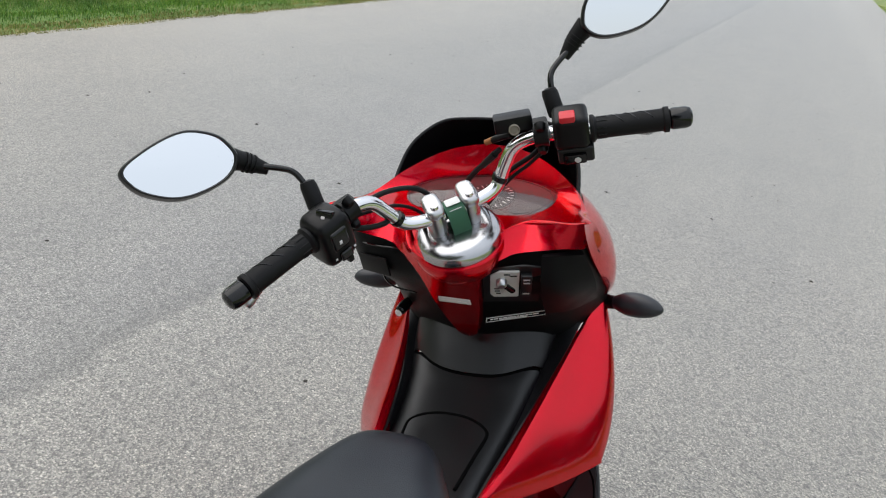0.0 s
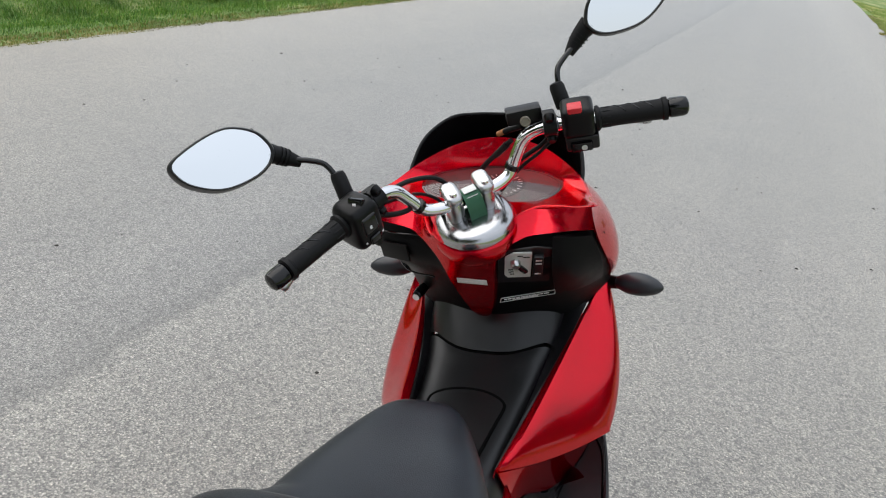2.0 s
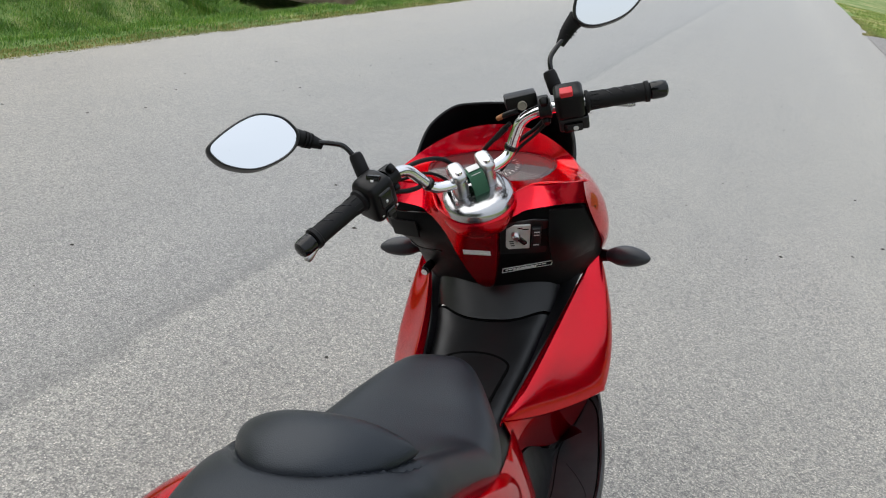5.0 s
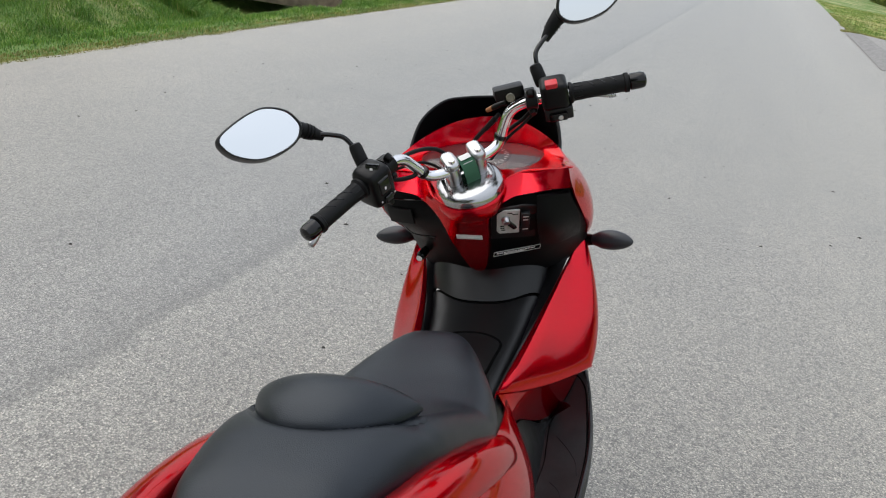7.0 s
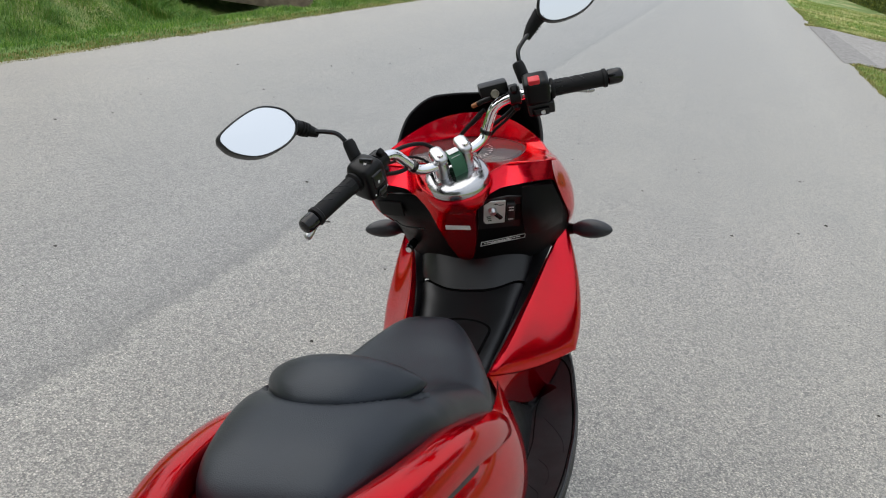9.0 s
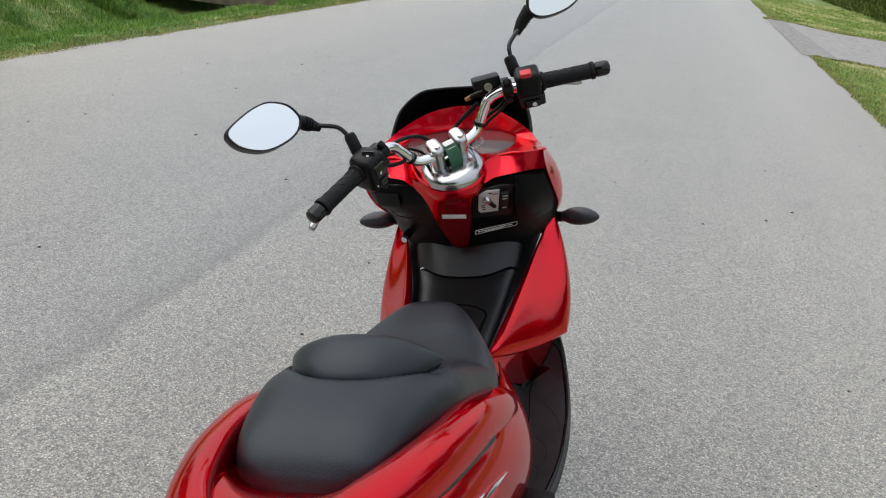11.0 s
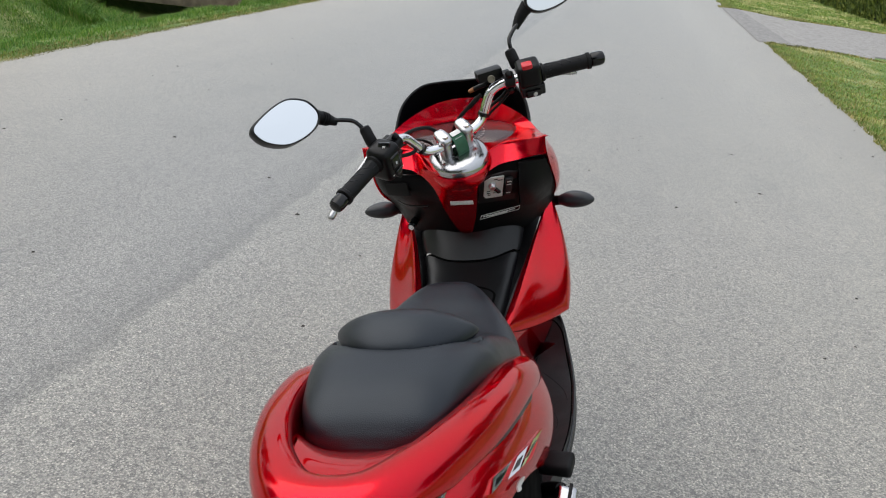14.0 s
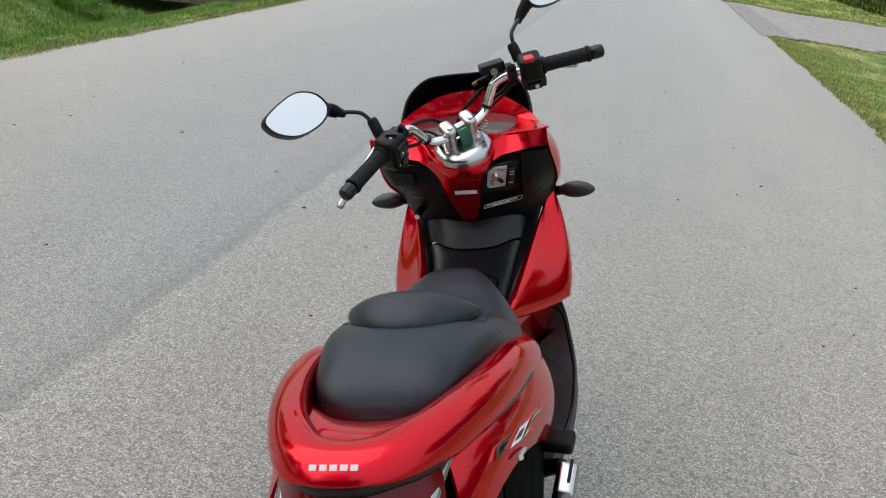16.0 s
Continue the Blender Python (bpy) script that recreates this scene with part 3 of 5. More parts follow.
def seat():
    """Stations from nose to tail: y, top, half width, edge height, crown."""
    st = [(-0.497, 0.690, 0.018, 0.665), (-0.515, 0.724, 0.048, 0.650), (-0.55, 0.746, 0.080, 0.640), (-0.62, 0.745, 0.118, 0.640), (-0.70, 0.735, 0.150, 0.650),
          (-0.78, 0.735, 0.163, 0.660), (-0.87, 0.755, 0.160, 0.680), (-0.94, 0.800, 0.158, 0.708), (-1.00, 0.846, 0.155, 0.738),
          (-1.07, 0.864, 0.141, 0.758), (-1.14, 0.866, 0.124, 0.777), (-1.185, 0.860, 0.110, 0.792), (-1.218, 0.846, 0.093, 0.800), (-1.237, 0.826, 0.066, 0.801), (-1.247, 0.808, 0.026, 0.800)]
    fine = spline([(s[0], s[1], s[2]) for s in st], 150)
    low = spline([(s[3], 0, 0) for s in st], 150)
    bm = bmesh.new()
    rows = []
    for p, q in zip(fine, low):
        y, top, hw, e = p.x, p.y, p.z, q.x
        row = []
        for k in range(61):
            f = -math.pi / 2 + math.pi * k / 60
            sx = math.copysign(abs(math.sin(f)) ** 0.55, math.sin(f))
            cz = abs(math.cos(f)) ** 0.55
            back = -0.957 - 0.108 * max(1 - abs(hw * sx / 0.124) ** 2.2, 0.0) ** 0.75
            press = 0.007 * math.exp(-((y - back) / 0.009) ** 2) if abs(hw * sx) < 0.124 else 0.0
            ramp_top = 0.700 + (0.846 - 0.700) * smoothstep(0.66, 1.02, -y) + 0.006 * math.sin(math.pi * min(max((-y - 0.66) / 0.36, 0), 1))
            high = top + max(ramp_top - top, 0) * smoothstep(0.40, 0.85, abs(sx)) * smoothstep(0.64, 0.72, -y) * (1 - smoothstep(0.97, 1.03, -y))
            row.append((hw * sx, y, e + (high - e) * cz - press))
        row += [(hw * 0.93, y, e - 0.012), (hw * 0.7, y, e - 0.03), (-hw * 0.7, y, e - 0.03), (-hw * 0.93, y, e - 0.012)]
        rows.append(row)
    vs = grid(bm, rows, True)
    bm.faces.new(vs[0])
    bm.faces.new(vs[-1])
    body = part("seat", bm, VINYL, scooter, "padded black vinyl seat")
    # raised back pad: a crescent on the step, steep ahead and sloping back to a crease
    prof = spline([(-0.925, 0.785, 0), (-0.938, 0.838, 0), (-0.962, 0.876, 0), (-0.998, 0.887, 0), (-1.036, 0.880, 0), (-1.060, 0.866, 0), (-1.068, 0.850, 0), (-1.062, 0.836, 0), (-1.0, 0.80, 0)], 32, True)
    bm = bmesh.new()
    rows = []
    for i in range(41):
        f = -1 + 2 * i / 40
        c = 0.03 + 0.97 * max(1 - abs(f) ** 2.3, 0.0) ** 0.8
        rows.append([(0.118 * f, -0.957 + (p.x + 0.957) * c, 0.834 + (p.y - 0.834) * c) for p in prof])
    vs = grid(bm, rows, True)
    bm.faces.new(vs[0])
    bm.faces.new(vs[-1])
    part("back_pad", bm, VINYL, body, "raised crescent lumbar pad")


FX = -0.010     # the front panels sit a little to the left of the frame's middle line


def shifted(ob, x=FX):
    ob.location.x = x
    return ob


def tunnel():
    # upper and middle panels of the centre tunnel, with a sunk joint between them
    shifted(part("tunnel_panel", net([[(0, -0.11, 0.735), (0.07, -0.105, 0.735), (0.118, -0.075, 0.728), (0.137, -0.045, 0.705), (0.142, -0.04, 0.65)],
                                      [(0, -0.145, 0.686), (0.065, -0.140, 0.688), (0.112, -0.108, 0.688), (0.132, -0.088, 0.668), (0.138, -0.085, 0.61)],
                                      [(0, -0.172, 0.6465), (0.06, -0.165, 0.6495), (0.105, -0.135, 0.6565), (0.127, -0.118, 0.6415), (0.133, -0.115, 0.585)]], 16, 40, -0.006, True), BLACK, scooter))
    shifted(part("tunnel_panel", net([[(0, -0.178, 0.639), (0.06, -0.171, 0.642), (0.105, -0.141, 0.649), (0.127, -0.124, 0.634), (0.133, -0.121, 0.58)],
                                      [(0, -0.235, 0.616), (0.055, -0.230, 0.617), (0.095, -0.210, 0.615), (0.116, -0.190, 0.597), (0.123, -0.19, 0.54)],
                                      [(0, -0.33, 0.595), (0.050, -0.33, 0.594), (0.084, -0.325, 0.587), (0.104, -0.32, 0.562), (0.112, -0.32, 0.50)],
                                      [(0, -0.52, 0.575), (0.045, -0.52, 0.575), (0.080, -0.52, 0.565), (0.100, -0.52, 0.53), (0.105, -0.52, 0.47)]], 24, 40, -0.006, True), BLACK, scooter))
    cover = shifted(part("fuel_lid", net([[(0, -0.272, 0.6095), (0.03, -0.275, 0.6090), (0.052, -0.284, 0.6070)],
                                          [(0, -0.305, 0.6030), (0.038, -0.305, 0.6025), (0.070, -0.305, 0.5985)],
                                          [(0, -0.37, 0.5945), (0.036, -0.37, 0.5940), (0.066, -0.37, 0.5920)],
                                          [(0, -0.44, 0.5890), (0.035, -0.44, 0.5885), (0.062, -0.44, 0.5870)]], 16, 24, 0.003, True), BLACK, scooter, "black fuel filler lid"))
    side = [(0.0635, -0.44, 0.5880), (0.0665, -0.39, 0.5915), (0.0695, -0.345, 0.5950), (0.0735, -0.305, 0.6000), (0.0700, -0.290, 0.6035), (0.0550, -0.279, 0.6080), (0.030, -0.270, 0.6110)]
    part("lid_groove", tube([(-x, y, z) for x, y, z in side] + [(0, -0.267, 0.6118)] + side[::-1], 0.0034, 80, 8), GAP, cover)
    for s in (-1, 1):
        edge = [(0.141, -0.040, 0.708), (0.136, -0.068, 0.684), (0.129, -0.120, 0.642), (0.117, -0.20, 0.603), (0.106, -0.32, 0.570), (0.101, -0.46, 0.550)]
        brim = [(0.180, -0.036, 0.712), (0.171, -0.074, 0.687), (0.159, -0.119, 0.665), (0.139, -0.203, 0.634), (0.122, -0.303, 0.609), (0.098, -0.455, 0.579)]
        part("tunnel_flange", loft([[(s * (a[0] - 0.002) + FX, a[1], a[2] - 0.003), (s * (a[0] * 0.72 + b[0] * 0.28) + FX, a[1] * 0.72 + b[1] * 0.28 - 0.001, a[2] * 0.72 + b[2] * 0.28 + 0.003), (s * (b[0] - 0.005) - 0.003, b[1], b[2] - 0.002)] for a, b in zip(edge, brim)], 24, 10, 0.004), BLACK, scooter)
        part("seam_groove", tube([(s * x + FX, y, z - 0.002) for x, y, z in edge], 0.003, 40, 8), GAP, scooter)
    seam = [(0.128, -0.120, 0.6375), (0.105, -0.138, 0.6525), (0.06, -0.168, 0.6455)]
    part("seam_groove", tube([(-x + FX, y, z) for x, y, z in seam] + [(FX, -0.175, 0.6425)] + [(x + FX, y, z) for x, y, z in reversed(seam)], 0.0042, 40, 8), GAP, scooter)


def legshield():
    """A broad, slightly bulged face between crease, outer edge and lower edge, rolled over at its rim."""
    n, m = 30, 24
    crease = bowed([(0.190, -0.012, 0.722), (0.177, -0.056, 0.697), (0.160, -0.12, 0.668), (0.140, -0.205, 0.637), (0.124, -0.305, 0.612), (0.108, -0.40, 0.592), (0.098, -0.46, 0.582)], n)
    outer = bowed([(0.196, 0.040, 0.778), (0.209, 0.014, 0.737), (0.228, 0.0, 0.69), (0.240, -0.04, 0.63), (0.247, -0.085, 0.565), (0.2475, -0.13, 0.522), (0.242, -0.168, 0.502)], n)
    top = bowed([tuple(crease[0]), tuple((crease[0] + outer[0]) / 2), tuple(outer[0])], m)
    foot = bowed([tuple(crease[-1]), (0.165, -0.325, 0.533), tuple(outer[-1])], m)
    rows = []
    for i in range(n + 1):
        v = i / n
        row = []
        for j in range(m + 1):
            w = j / m
            p = (1 - w) * crease[i] + w * outer[i] + (1 - v) * top[j] + v * foot[j]
            p = p - ((1 - w) * (1 - v) * crease[0] + w * (1 - v) * outer[0] + (1 - w) * v * crease[-1] + w * v * outer[-1])
            p = p + np.array((0.35, -0.65, 0.6)) * -0.012 * 4 * w * (1 - w) * (0.4 + 0.6 * math.sin(math.pi * v))
            lift = v / 0.66 if v < 0.66 else math.sqrt(max(0.0, 1 - ((v - 0.66) / 0.34) ** 2))
            p = p + np.array((0.35, -0.65, 0.6)) * 0.022 * lift * math.sqrt(1 - w ** 8) * math.sqrt(1 - (1 - w) ** 6)
            row.append(p)
        inner = [crease[i] + np.array(q) for q in ((-0.011, -0.002, -0.045), (-0.0085, -0.002, -0.010), (-0.0065, -0.0015, -0.0030), (-0.0015, 0, -0.0004))]
        rim = [outer[i] + np.array(q) for q in ((0.0016, 0.006, -0.003), (0.0012, 0.014, -0.007), (-0.004, 0.026, -0.012), (-0.018, 0.070, -0.03))]
        rows.append(inner + row + rim)
    for k, drop in enumerate(((0.001, 0.001, -0.005), (-0.003, 0.004, -0.011), (-0.012, 0.012, -0.017), (-0.030, 0.030, -0.022))):
        rows.append([p + np.array(drop) * np.array((1 if q > 3 else 0.3, 1, 1)) for q, p in enumerate(rows[n])])
    bm = bmesh.new()
    grid(bm, [[Vector(p.tolist()) for p in r] for r in rows])
    bmesh.ops.recalc_face_normals(bm, faces=bm.faces)
    return bm


def lower_side():
    return loft([[(0.094, -0.462, 0.575), (0.115, -0.415, 0.556), (0.142, -0.335, 0.524), (0.180, -0.240, 0.503), (0.215, -0.140, 0.487)],
                [(0.107, -0.449, 0.530), (0.118, -0.366, 0.493), (0.137, -0.24, 0.424), (0.169, -0.158, 0.425), (0.199, -0.085, 0.437)],
                [(0.112, -0.426, 0.488), (0.114, -0.321, 0.443), (0.131, -0.187, 0.352), (0.160, -0.115, 0.372), (0.190, -0.048, 0.402)]], 12, 24, 0.003)


def footboard():
    return net([[(0.15, 0.06, 0.44), (0.18, 0.05, 0.44), (0.200, 0.03, 0.43)],
                [(0.14, 0.0, 0.38), (0.19, -0.02, 0.38), (0.222, -0.04, 0.372)],
                [(0.12, -0.12, 0.315), (0.19, -0.13, 0.31), (0.241, -0.15, 0.312)],
                [(0.11, -0.31, 0.30), (0.18, -0.31, 0.297), (0.250, -0.31, 0.308)],
                [(0.12, -0.45, 0.302), (0.18, -0.45, 0.30), (0.247, -0.45, 0.312)],
                [(0.13, -0.60, 0.31), (0.18, -0.60, 0.31), (0.232, -0.60, 0.325)],
                [(0.15, -0.74, 0.34), (0.18, -0.74, 0.34), (0.205, -0.74, 0.345)]], 36, 14, -0.03)


def laid(pts, surface, lift, r):
    """A thin round line laid along the top of a surface."""
    line = []
    for p in spline([(x, y, 0) for x, y in pts], 48):
        hit = surface.ray_cast(Vector((p.x, p.y, 1)), Vector((0, 0, -1)))[0]
        if hit is not None:
            line.append((p.x, p.y, hit.z + lift))
    return tube(line, r, len(line) - 1, 8)


def rear_body():
    # side cover below the seat
    def side():
        return loft([[(0.125, -0.52, 0.60), (0.155, -0.545, 0.53), (0.165, -0.55, 0.44), (0.15, -0.55, 0.36)],
                    [(0.150, -0.66, 0.645), (0.200, -0.67, 0.575), (0.208, -0.68, 0.48), (0.18, -0.70, 0.40)],
                    [(0.168, -0.82, 0.695), (0.212, -0.83, 0.62), (0.213, -0.85, 0.56), (0.198, -0.87, 0.515)],
                    [(0.172, -0.98, 0.735), (0.206, -1.00, 0.685), (0.204, -1.015, 0.655), (0.197, -1.03, 0.628)],
                    [(0.150, -1.16, 0.775), (0.180, -1.18, 0.74), (0.181, -1.20, 0.716), (0.176, -1.22, 0.698)],
                    [(0.122, -1.29, 0.795), (0.146, -1.33, 0.755), (0.147, -1.36, 0.725), (0.141, -1.385, 0.70)],
                    [(0.108, -1.325, 0.80), (0.128, -1.375, 0.755), (0.130, -1.41, 0.715), (0.123, -1.44, 0.685)]], 36, 16, 0.004)
    both("side_cover", side, RED)

    # grab rail: a closed band round the pillion seat
    mids = [(0.150, -0.70, 0.622), (0.165, -0.77, 0.664), (0.172, -0.85, 0.708), (0.174, -0.93, 0.746), (0.169, -1.02, 0.782), (0.157, -1.12, 0.808), (0.141, -1.20, 0.826), (0.116, -1.28, 0.841), (0.088, -1.345, 0.850), (0.056, -1.395, 0.854), (0.026, -1.414, 0.855), (0, -1.417, 0.855)]
    line = mids + [(-x, y, z) for x, y, z in reversed(mids[:-1])]
    pts = spline(line, 96)
    bm = bmesh.new()
    rows = []
    for i, p in enumerate(pts):
        d = (pts[min(i + 1, 96)] - pts[max(i - 1, 0)]).normalized()
        out = d.cross(Vector((0, 0, 1))).normalized() * -1
        if out.dot(Vector((p.x, p.y + 0.9, 0))) < 0:
            out = -out
        f = abs(i - 48) / 48
        w = 0.029
        if f > 0.93:
            w *= max(0.25, 1 - (f - 0.93) / 0.07 * 0.75)
        back = max(0, 1 - f * 3.2)
        w_in = w + 0.009 * min(back * 1.6, 1)
        sec = [(-w_in, -0.020), (-w_in, 0.006), (-w_in * 0.93, 0.0125), (-w_in * 0.74, 0.0170), (-w_in * 0.35, 0.0193), (0.05 * w, 0.0190), (w * 0.42, 0.0162), (w * 0.72, 0.0095), (w * 0.93, -0.001), (w * 1.06, -0.016), (w * 1.08, -0.028), (w * 0.98, -0.034), (0, -0.03)]
        thin = 1 - 0.72 * min(back * 1.4, 1)
        row = [p + out * a + Vector((0, 0, h * thin if h < 0 else h)) for a, h in sec]
        rows.append(row)
    vs = grid(bm, rows, True)
    bm.faces.new(vs[0])
    bm.faces.new(vs[-1])
    rail = part("grab_rail", bm, RED, scooter, "glossy red grab rail round the pillion seat")
    # underside trim of the rail
    under = [(x * 1.06 + (math.copysign(0.008, x) if 0.12 < abs(x) else 0), y - (0.012 if abs(x) < 0.1 else 0), z - (0.021 if abs(x) < 0.08 else 0.033)) for x, y, z in line if y < -0.96]
    part("trim_strip", tube(under, 0.0135, 96, 10), BLACK, rail)
    # floor between rail and seat
    part("tail_deck", net([[(0, -0.95, 0.70), (0.10, -0.95, 0.70), (0.155, -0.95, 0.735)],
                           [(0, -1.20, 0.780), (0.08, -1.20, 0.780), (0.13, -1.18, 0.795)],
                           [(0, -1.280, 0.822), (0.06, -1.270, 0.822), (0.10, -1.24, 0.824)],
                           [(0, -1.33, 0.846), (0.04, -1.322, 0.846), (0.08, -1.285, 0.840)],
                           [(0, -1.40, 0.856), (0.04, -1.392, 0.856), (0.07, -1.36, 0.850)]], 18, 20, -0.005, True), RED, scooter)
    # tail lamp and inner filler
    part("tail_lamp", net([[(0, -1.40, 0.832), (0.05, -1.385, 0.828), (0.085, -1.34, 0.815)],
                           [(0, -1.425, 0.80), (0.05, -1.41, 0.795), (0.095, -1.36, 0.775)],
                           [(0, -1.475, 0.745), (0.05, -1.455, 0.735), (0.095, -1.40, 0.72)],
                           [(0, -1.465, 0.69), (0.05, -1.445, 0.69), (0.09, -1.40, 0.68)]], 18, 20, -0.02, True), TAIL, scooter, "red tail lamp lens")


def floor_side():
    return net([[(0.116, -0.455, 0.493), (0.113, -0.325, 0.440), (0.127, -0.178, 0.344), (0.150, -0.12, 0.36), (0.172, -0.045, 0.403)],
                [(0.150, -0.55, 0.43), (0.140, -0.40, 0.40), (0.136, -0.24, 0.345), (0.140, -0.15, 0.34), (0.165, -0.03, 0.39)],
                [(0.172, -0.63, 0.318), (0.155, -0.45, 0.306), (0.148, -0.297, 0.300), (0.140, -0.15, 0.312), (0.165, 0.0, 0.38)]], 14, 24, 0.003)


seat()
tunnel()
both("floor_side_cover", floor_side, BLACK, "black plastic cover beside the footboard")
for shield in both("leg_shield", legshield, RED, "glossy red leg shield panel"):
    shifted(shield, -0.003)
both("lower_panel", lower_side, RED)
boards = both("footboard", footboard, MAT, "black rubber footboard")
top = BVHTree.FromBMesh(footboard())
OUTER = [(0.190, -0.040), (0.204, -0.054), (0.218, -0.085), (0.230, -0.174), (0.238, -0.26), (0.240, -0.335), (0.237, -0.45), (0.229, -0.54), (0.214, -0.64)]
EDGE = [(0.190, -0.005), (0.206, -0.030), (0.222, -0.070), (0.236, -0.165), (0.243, -0.25), (0.245, -0.335), (0.242, -0.45), (0.234, -0.54), (0.220, -0.64)]
INNER = [(0.190, -0.040), (0.161, -0.100), (0.142, -0.163), (0.146, -0.246), (0.151, -0.314), (0.148, -0.398), (0.150, -0.478), (0.158, -0.58)]
ARCS = [[(0.164, -0.208), (0.193, -0.249), (0.219, -0.305), (0.229, -0.358)],
        [(0.175, -0.381), (0.197, -0.411), (0.206, -0.449), (0.204, -0.48)],
        [(0.166, -0.479), (0.188, -0.505), (0.193, -0.529), (0.190, -0.56)]]
for sgn, board in zip((1, -1), boards):
    for name, pts, lift, r, mat in [("board_rim", EDGE, -0.002, 0.0055, BLACK), ("board_groove", OUTER, -0.0004, 0.0020, GAP), ("board_groove", INNER, -0.0004, 0.0014, GAP)] + [("board_groove", a, -0.0004, 0.0011, RUBBER) for a in ARCS]:
        bm = laid(pts, top, lift, r)
        part(name, bm if sgn > 0 else flip(bm), mat, board)
rear_body()
def fascia():
    """Everything round the dash: inner panel, centre strip, shoulders, screen, meter."""
    inner = part("inner_panel", net([
        [(0, -0.250, 0.905), (0.07, -0.222, 0.908), (0.146, -0.222, 0.920), (0.2, -0.208, 0.927), (0.228, -0.16, 0.91)],
        [(0, -0.250, 0.86), (0.07, -0.228, 0.86), (0.14, -0.218, 0.860), (0.2, -0.178, 0.855), (0.231, -0.085, 0.835)],
        [(0, -0.190, 0.785), (0.06, -0.172, 0.785), (0.13, -0.136, 0.785), (0.19, -0.075, 0.785), (0.222, 0.0, 0.765)],
        [(0, -0.12, 0.700), (0.06, -0.11, 0.700), (0.13, -0.075, 0.700), (0.176, -0.03, 0.708), (0.210, 0.04, 0.722)]], 24, 40, -0.004, True), MATT, scooter, "satin black inner fascia panel")
    shifted(inner)
    # glove box lid on the left half, ignition pocket and box on the right
    lid = pieces([(-0.085, -0.234, 0.905), (-0.15, -0.231, 0.905), (-0.205, -0.198, 0.90), (-0.226, -0.145, 0.865), (-0.212, -0.095, 0.82), (-0.15, -0.178, 0.812), (-0.085, -0.206, 0.812)], 6, (0, 6))
    part("glove_box_seam", tube(lid, 0.0018, 40, 6), GLOSS, inner)
    latch = frame_of((-0.154, -0.227, 0.868), (0.95, -0.30, 0.0), (-0.05, 0.3, -0.92))
    frame_part = part("glove_box_latch", block((0.066, 0.038, 0.005), latch, 0.003), SATIN, inner, "black glove box latch")
    part("latch_pull", block((0.056, 0.026, 0.004), latch @ pose(0, 0.002, 0.003), 0.002), BLACK, frame_part)
    part("storage_box", net([[(0.143, -0.236, 0.920), (0.165, -0.234, 0.924), (0.202, -0.215, 0.926)],
                             [(0.138, -0.230, 0.868), (0.17, -0.215, 0.862), (0.212, -0.165, 0.858)],
                             [(0.132, -0.178, 0.800), (0.17, -0.148, 0.798), (0.202, -0.09, 0.80)]], 14, 14, 0.012), MATT, scooter, "matt black box beside the ignition")
    key = frame_of((0.085, -0.228, 0.864), (0.97, 0.30, 0.0), (-0.2, -0.62, 0.74))
    pocket = part("ignition_pocket", plate([(-0.045, -0.062), (0.05, -0.062), (0.05, 0.045), (0.02, 0.05), (-0.03, 0.04), (-0.045, 0.02)], 0.004, key, 0.001), BLACK, scooter, "black ignition recess")
    plate_out = [(-0.033, -0.03), (-0.027, -0.039), (0.015, -0.039), (0.015, 0.039), (-0.018, 0.039), (-0.033, 0.026)]
    shutter = part("key_plate", plate(plate_out, 0.004, key @ pose(0, 0, 0.004), 0.001), SILVER, pocket, "silver key plate with small print")
    part("key_hole", lathe([(0.002, 0.012), (0.006, 0.012), (0.0085, 0.009), (0.0095, 0.0)], key @ pose(-0.014, 0.012, 0.008), 16), ALLOY, pocket)
    part("key_lever", block((0.010, 0.034, 0.007), key @ pose(-0.004, -0.004, 0.011, 0, 0, 38), 0.003), GLOSS, pocket)
    part("key_shutter", lathe([(0.003, 0.003), (0.010, 0.002), (0.0105, 0.0)], key @ pose(0.001, -0.021, 0.008), 16), SILVER, pocket)
    for i, (x, y, w) in enumerate(((-0.006, 0.031, 0.010), (0.005, 0.027, 0.012), (-0.022, -0.012, 0.009), (-0.021, -0.019, 0.009), (-0.019, -0.026, 0.008))):
        part("print_bar", block((w, 0.0022, 0.0008), key @ pose(x, y, 0.0085), 0), GLOSS, pocket)
    sw = part("seat_switch", block((0.018, 0.062, 0.012), key @ pose(0.027, 0.0, 0.007), 0.002), BLACK, pocket)
    for y in (0.022, 0.012, -0.02):
        part("print_bar", block((0.011, 0.003, 0.0008), key @ pose(0.027, y, 0.0135), 0), SILVER, sw)
    # caution label: white outline and bars of small print
    lab = frame_of((0.082, -0.176, 0.776), (0.87, 0.47, 0.05), (-0.25, -0.75, 0.62))
    back = part("caution_label", block((0.108, 0.017, 0.001), lab, 0), GLOSS, scooter, "black caution label with white print")
    for size, at in (((0.108, 0.0014, 0.0012), (0, 0.008, 0.0005)), ((0.108, 0.0014, 0.0012), (0, -0.008, 0.0005)), ((0.0014, 0.017, 0.0012), (-0.0535, 0, 0.0005)), ((0.0014, 0.017, 0.0012), (0.0535, 0, 0.0005))):
        part("label_border", block(size, lab @ pose(*at), 0), WHITE, back)
    rng = random.Random(3)
    x = -0.047
    while x < 0.04:
        w = 0.004 + 0.006 * rng.random()
        part("print_bar", block((w, 0.003, 0.0012), lab @ pose(x + w / 2, 0.001, 0.0006), 0), MARK, back)
        x += w + 0.0015
    part("print_bar", block((0.05, 0.002, 0.0012), lab @ pose(-0.005, -0.004, 0.0006), 0), MARK, back)
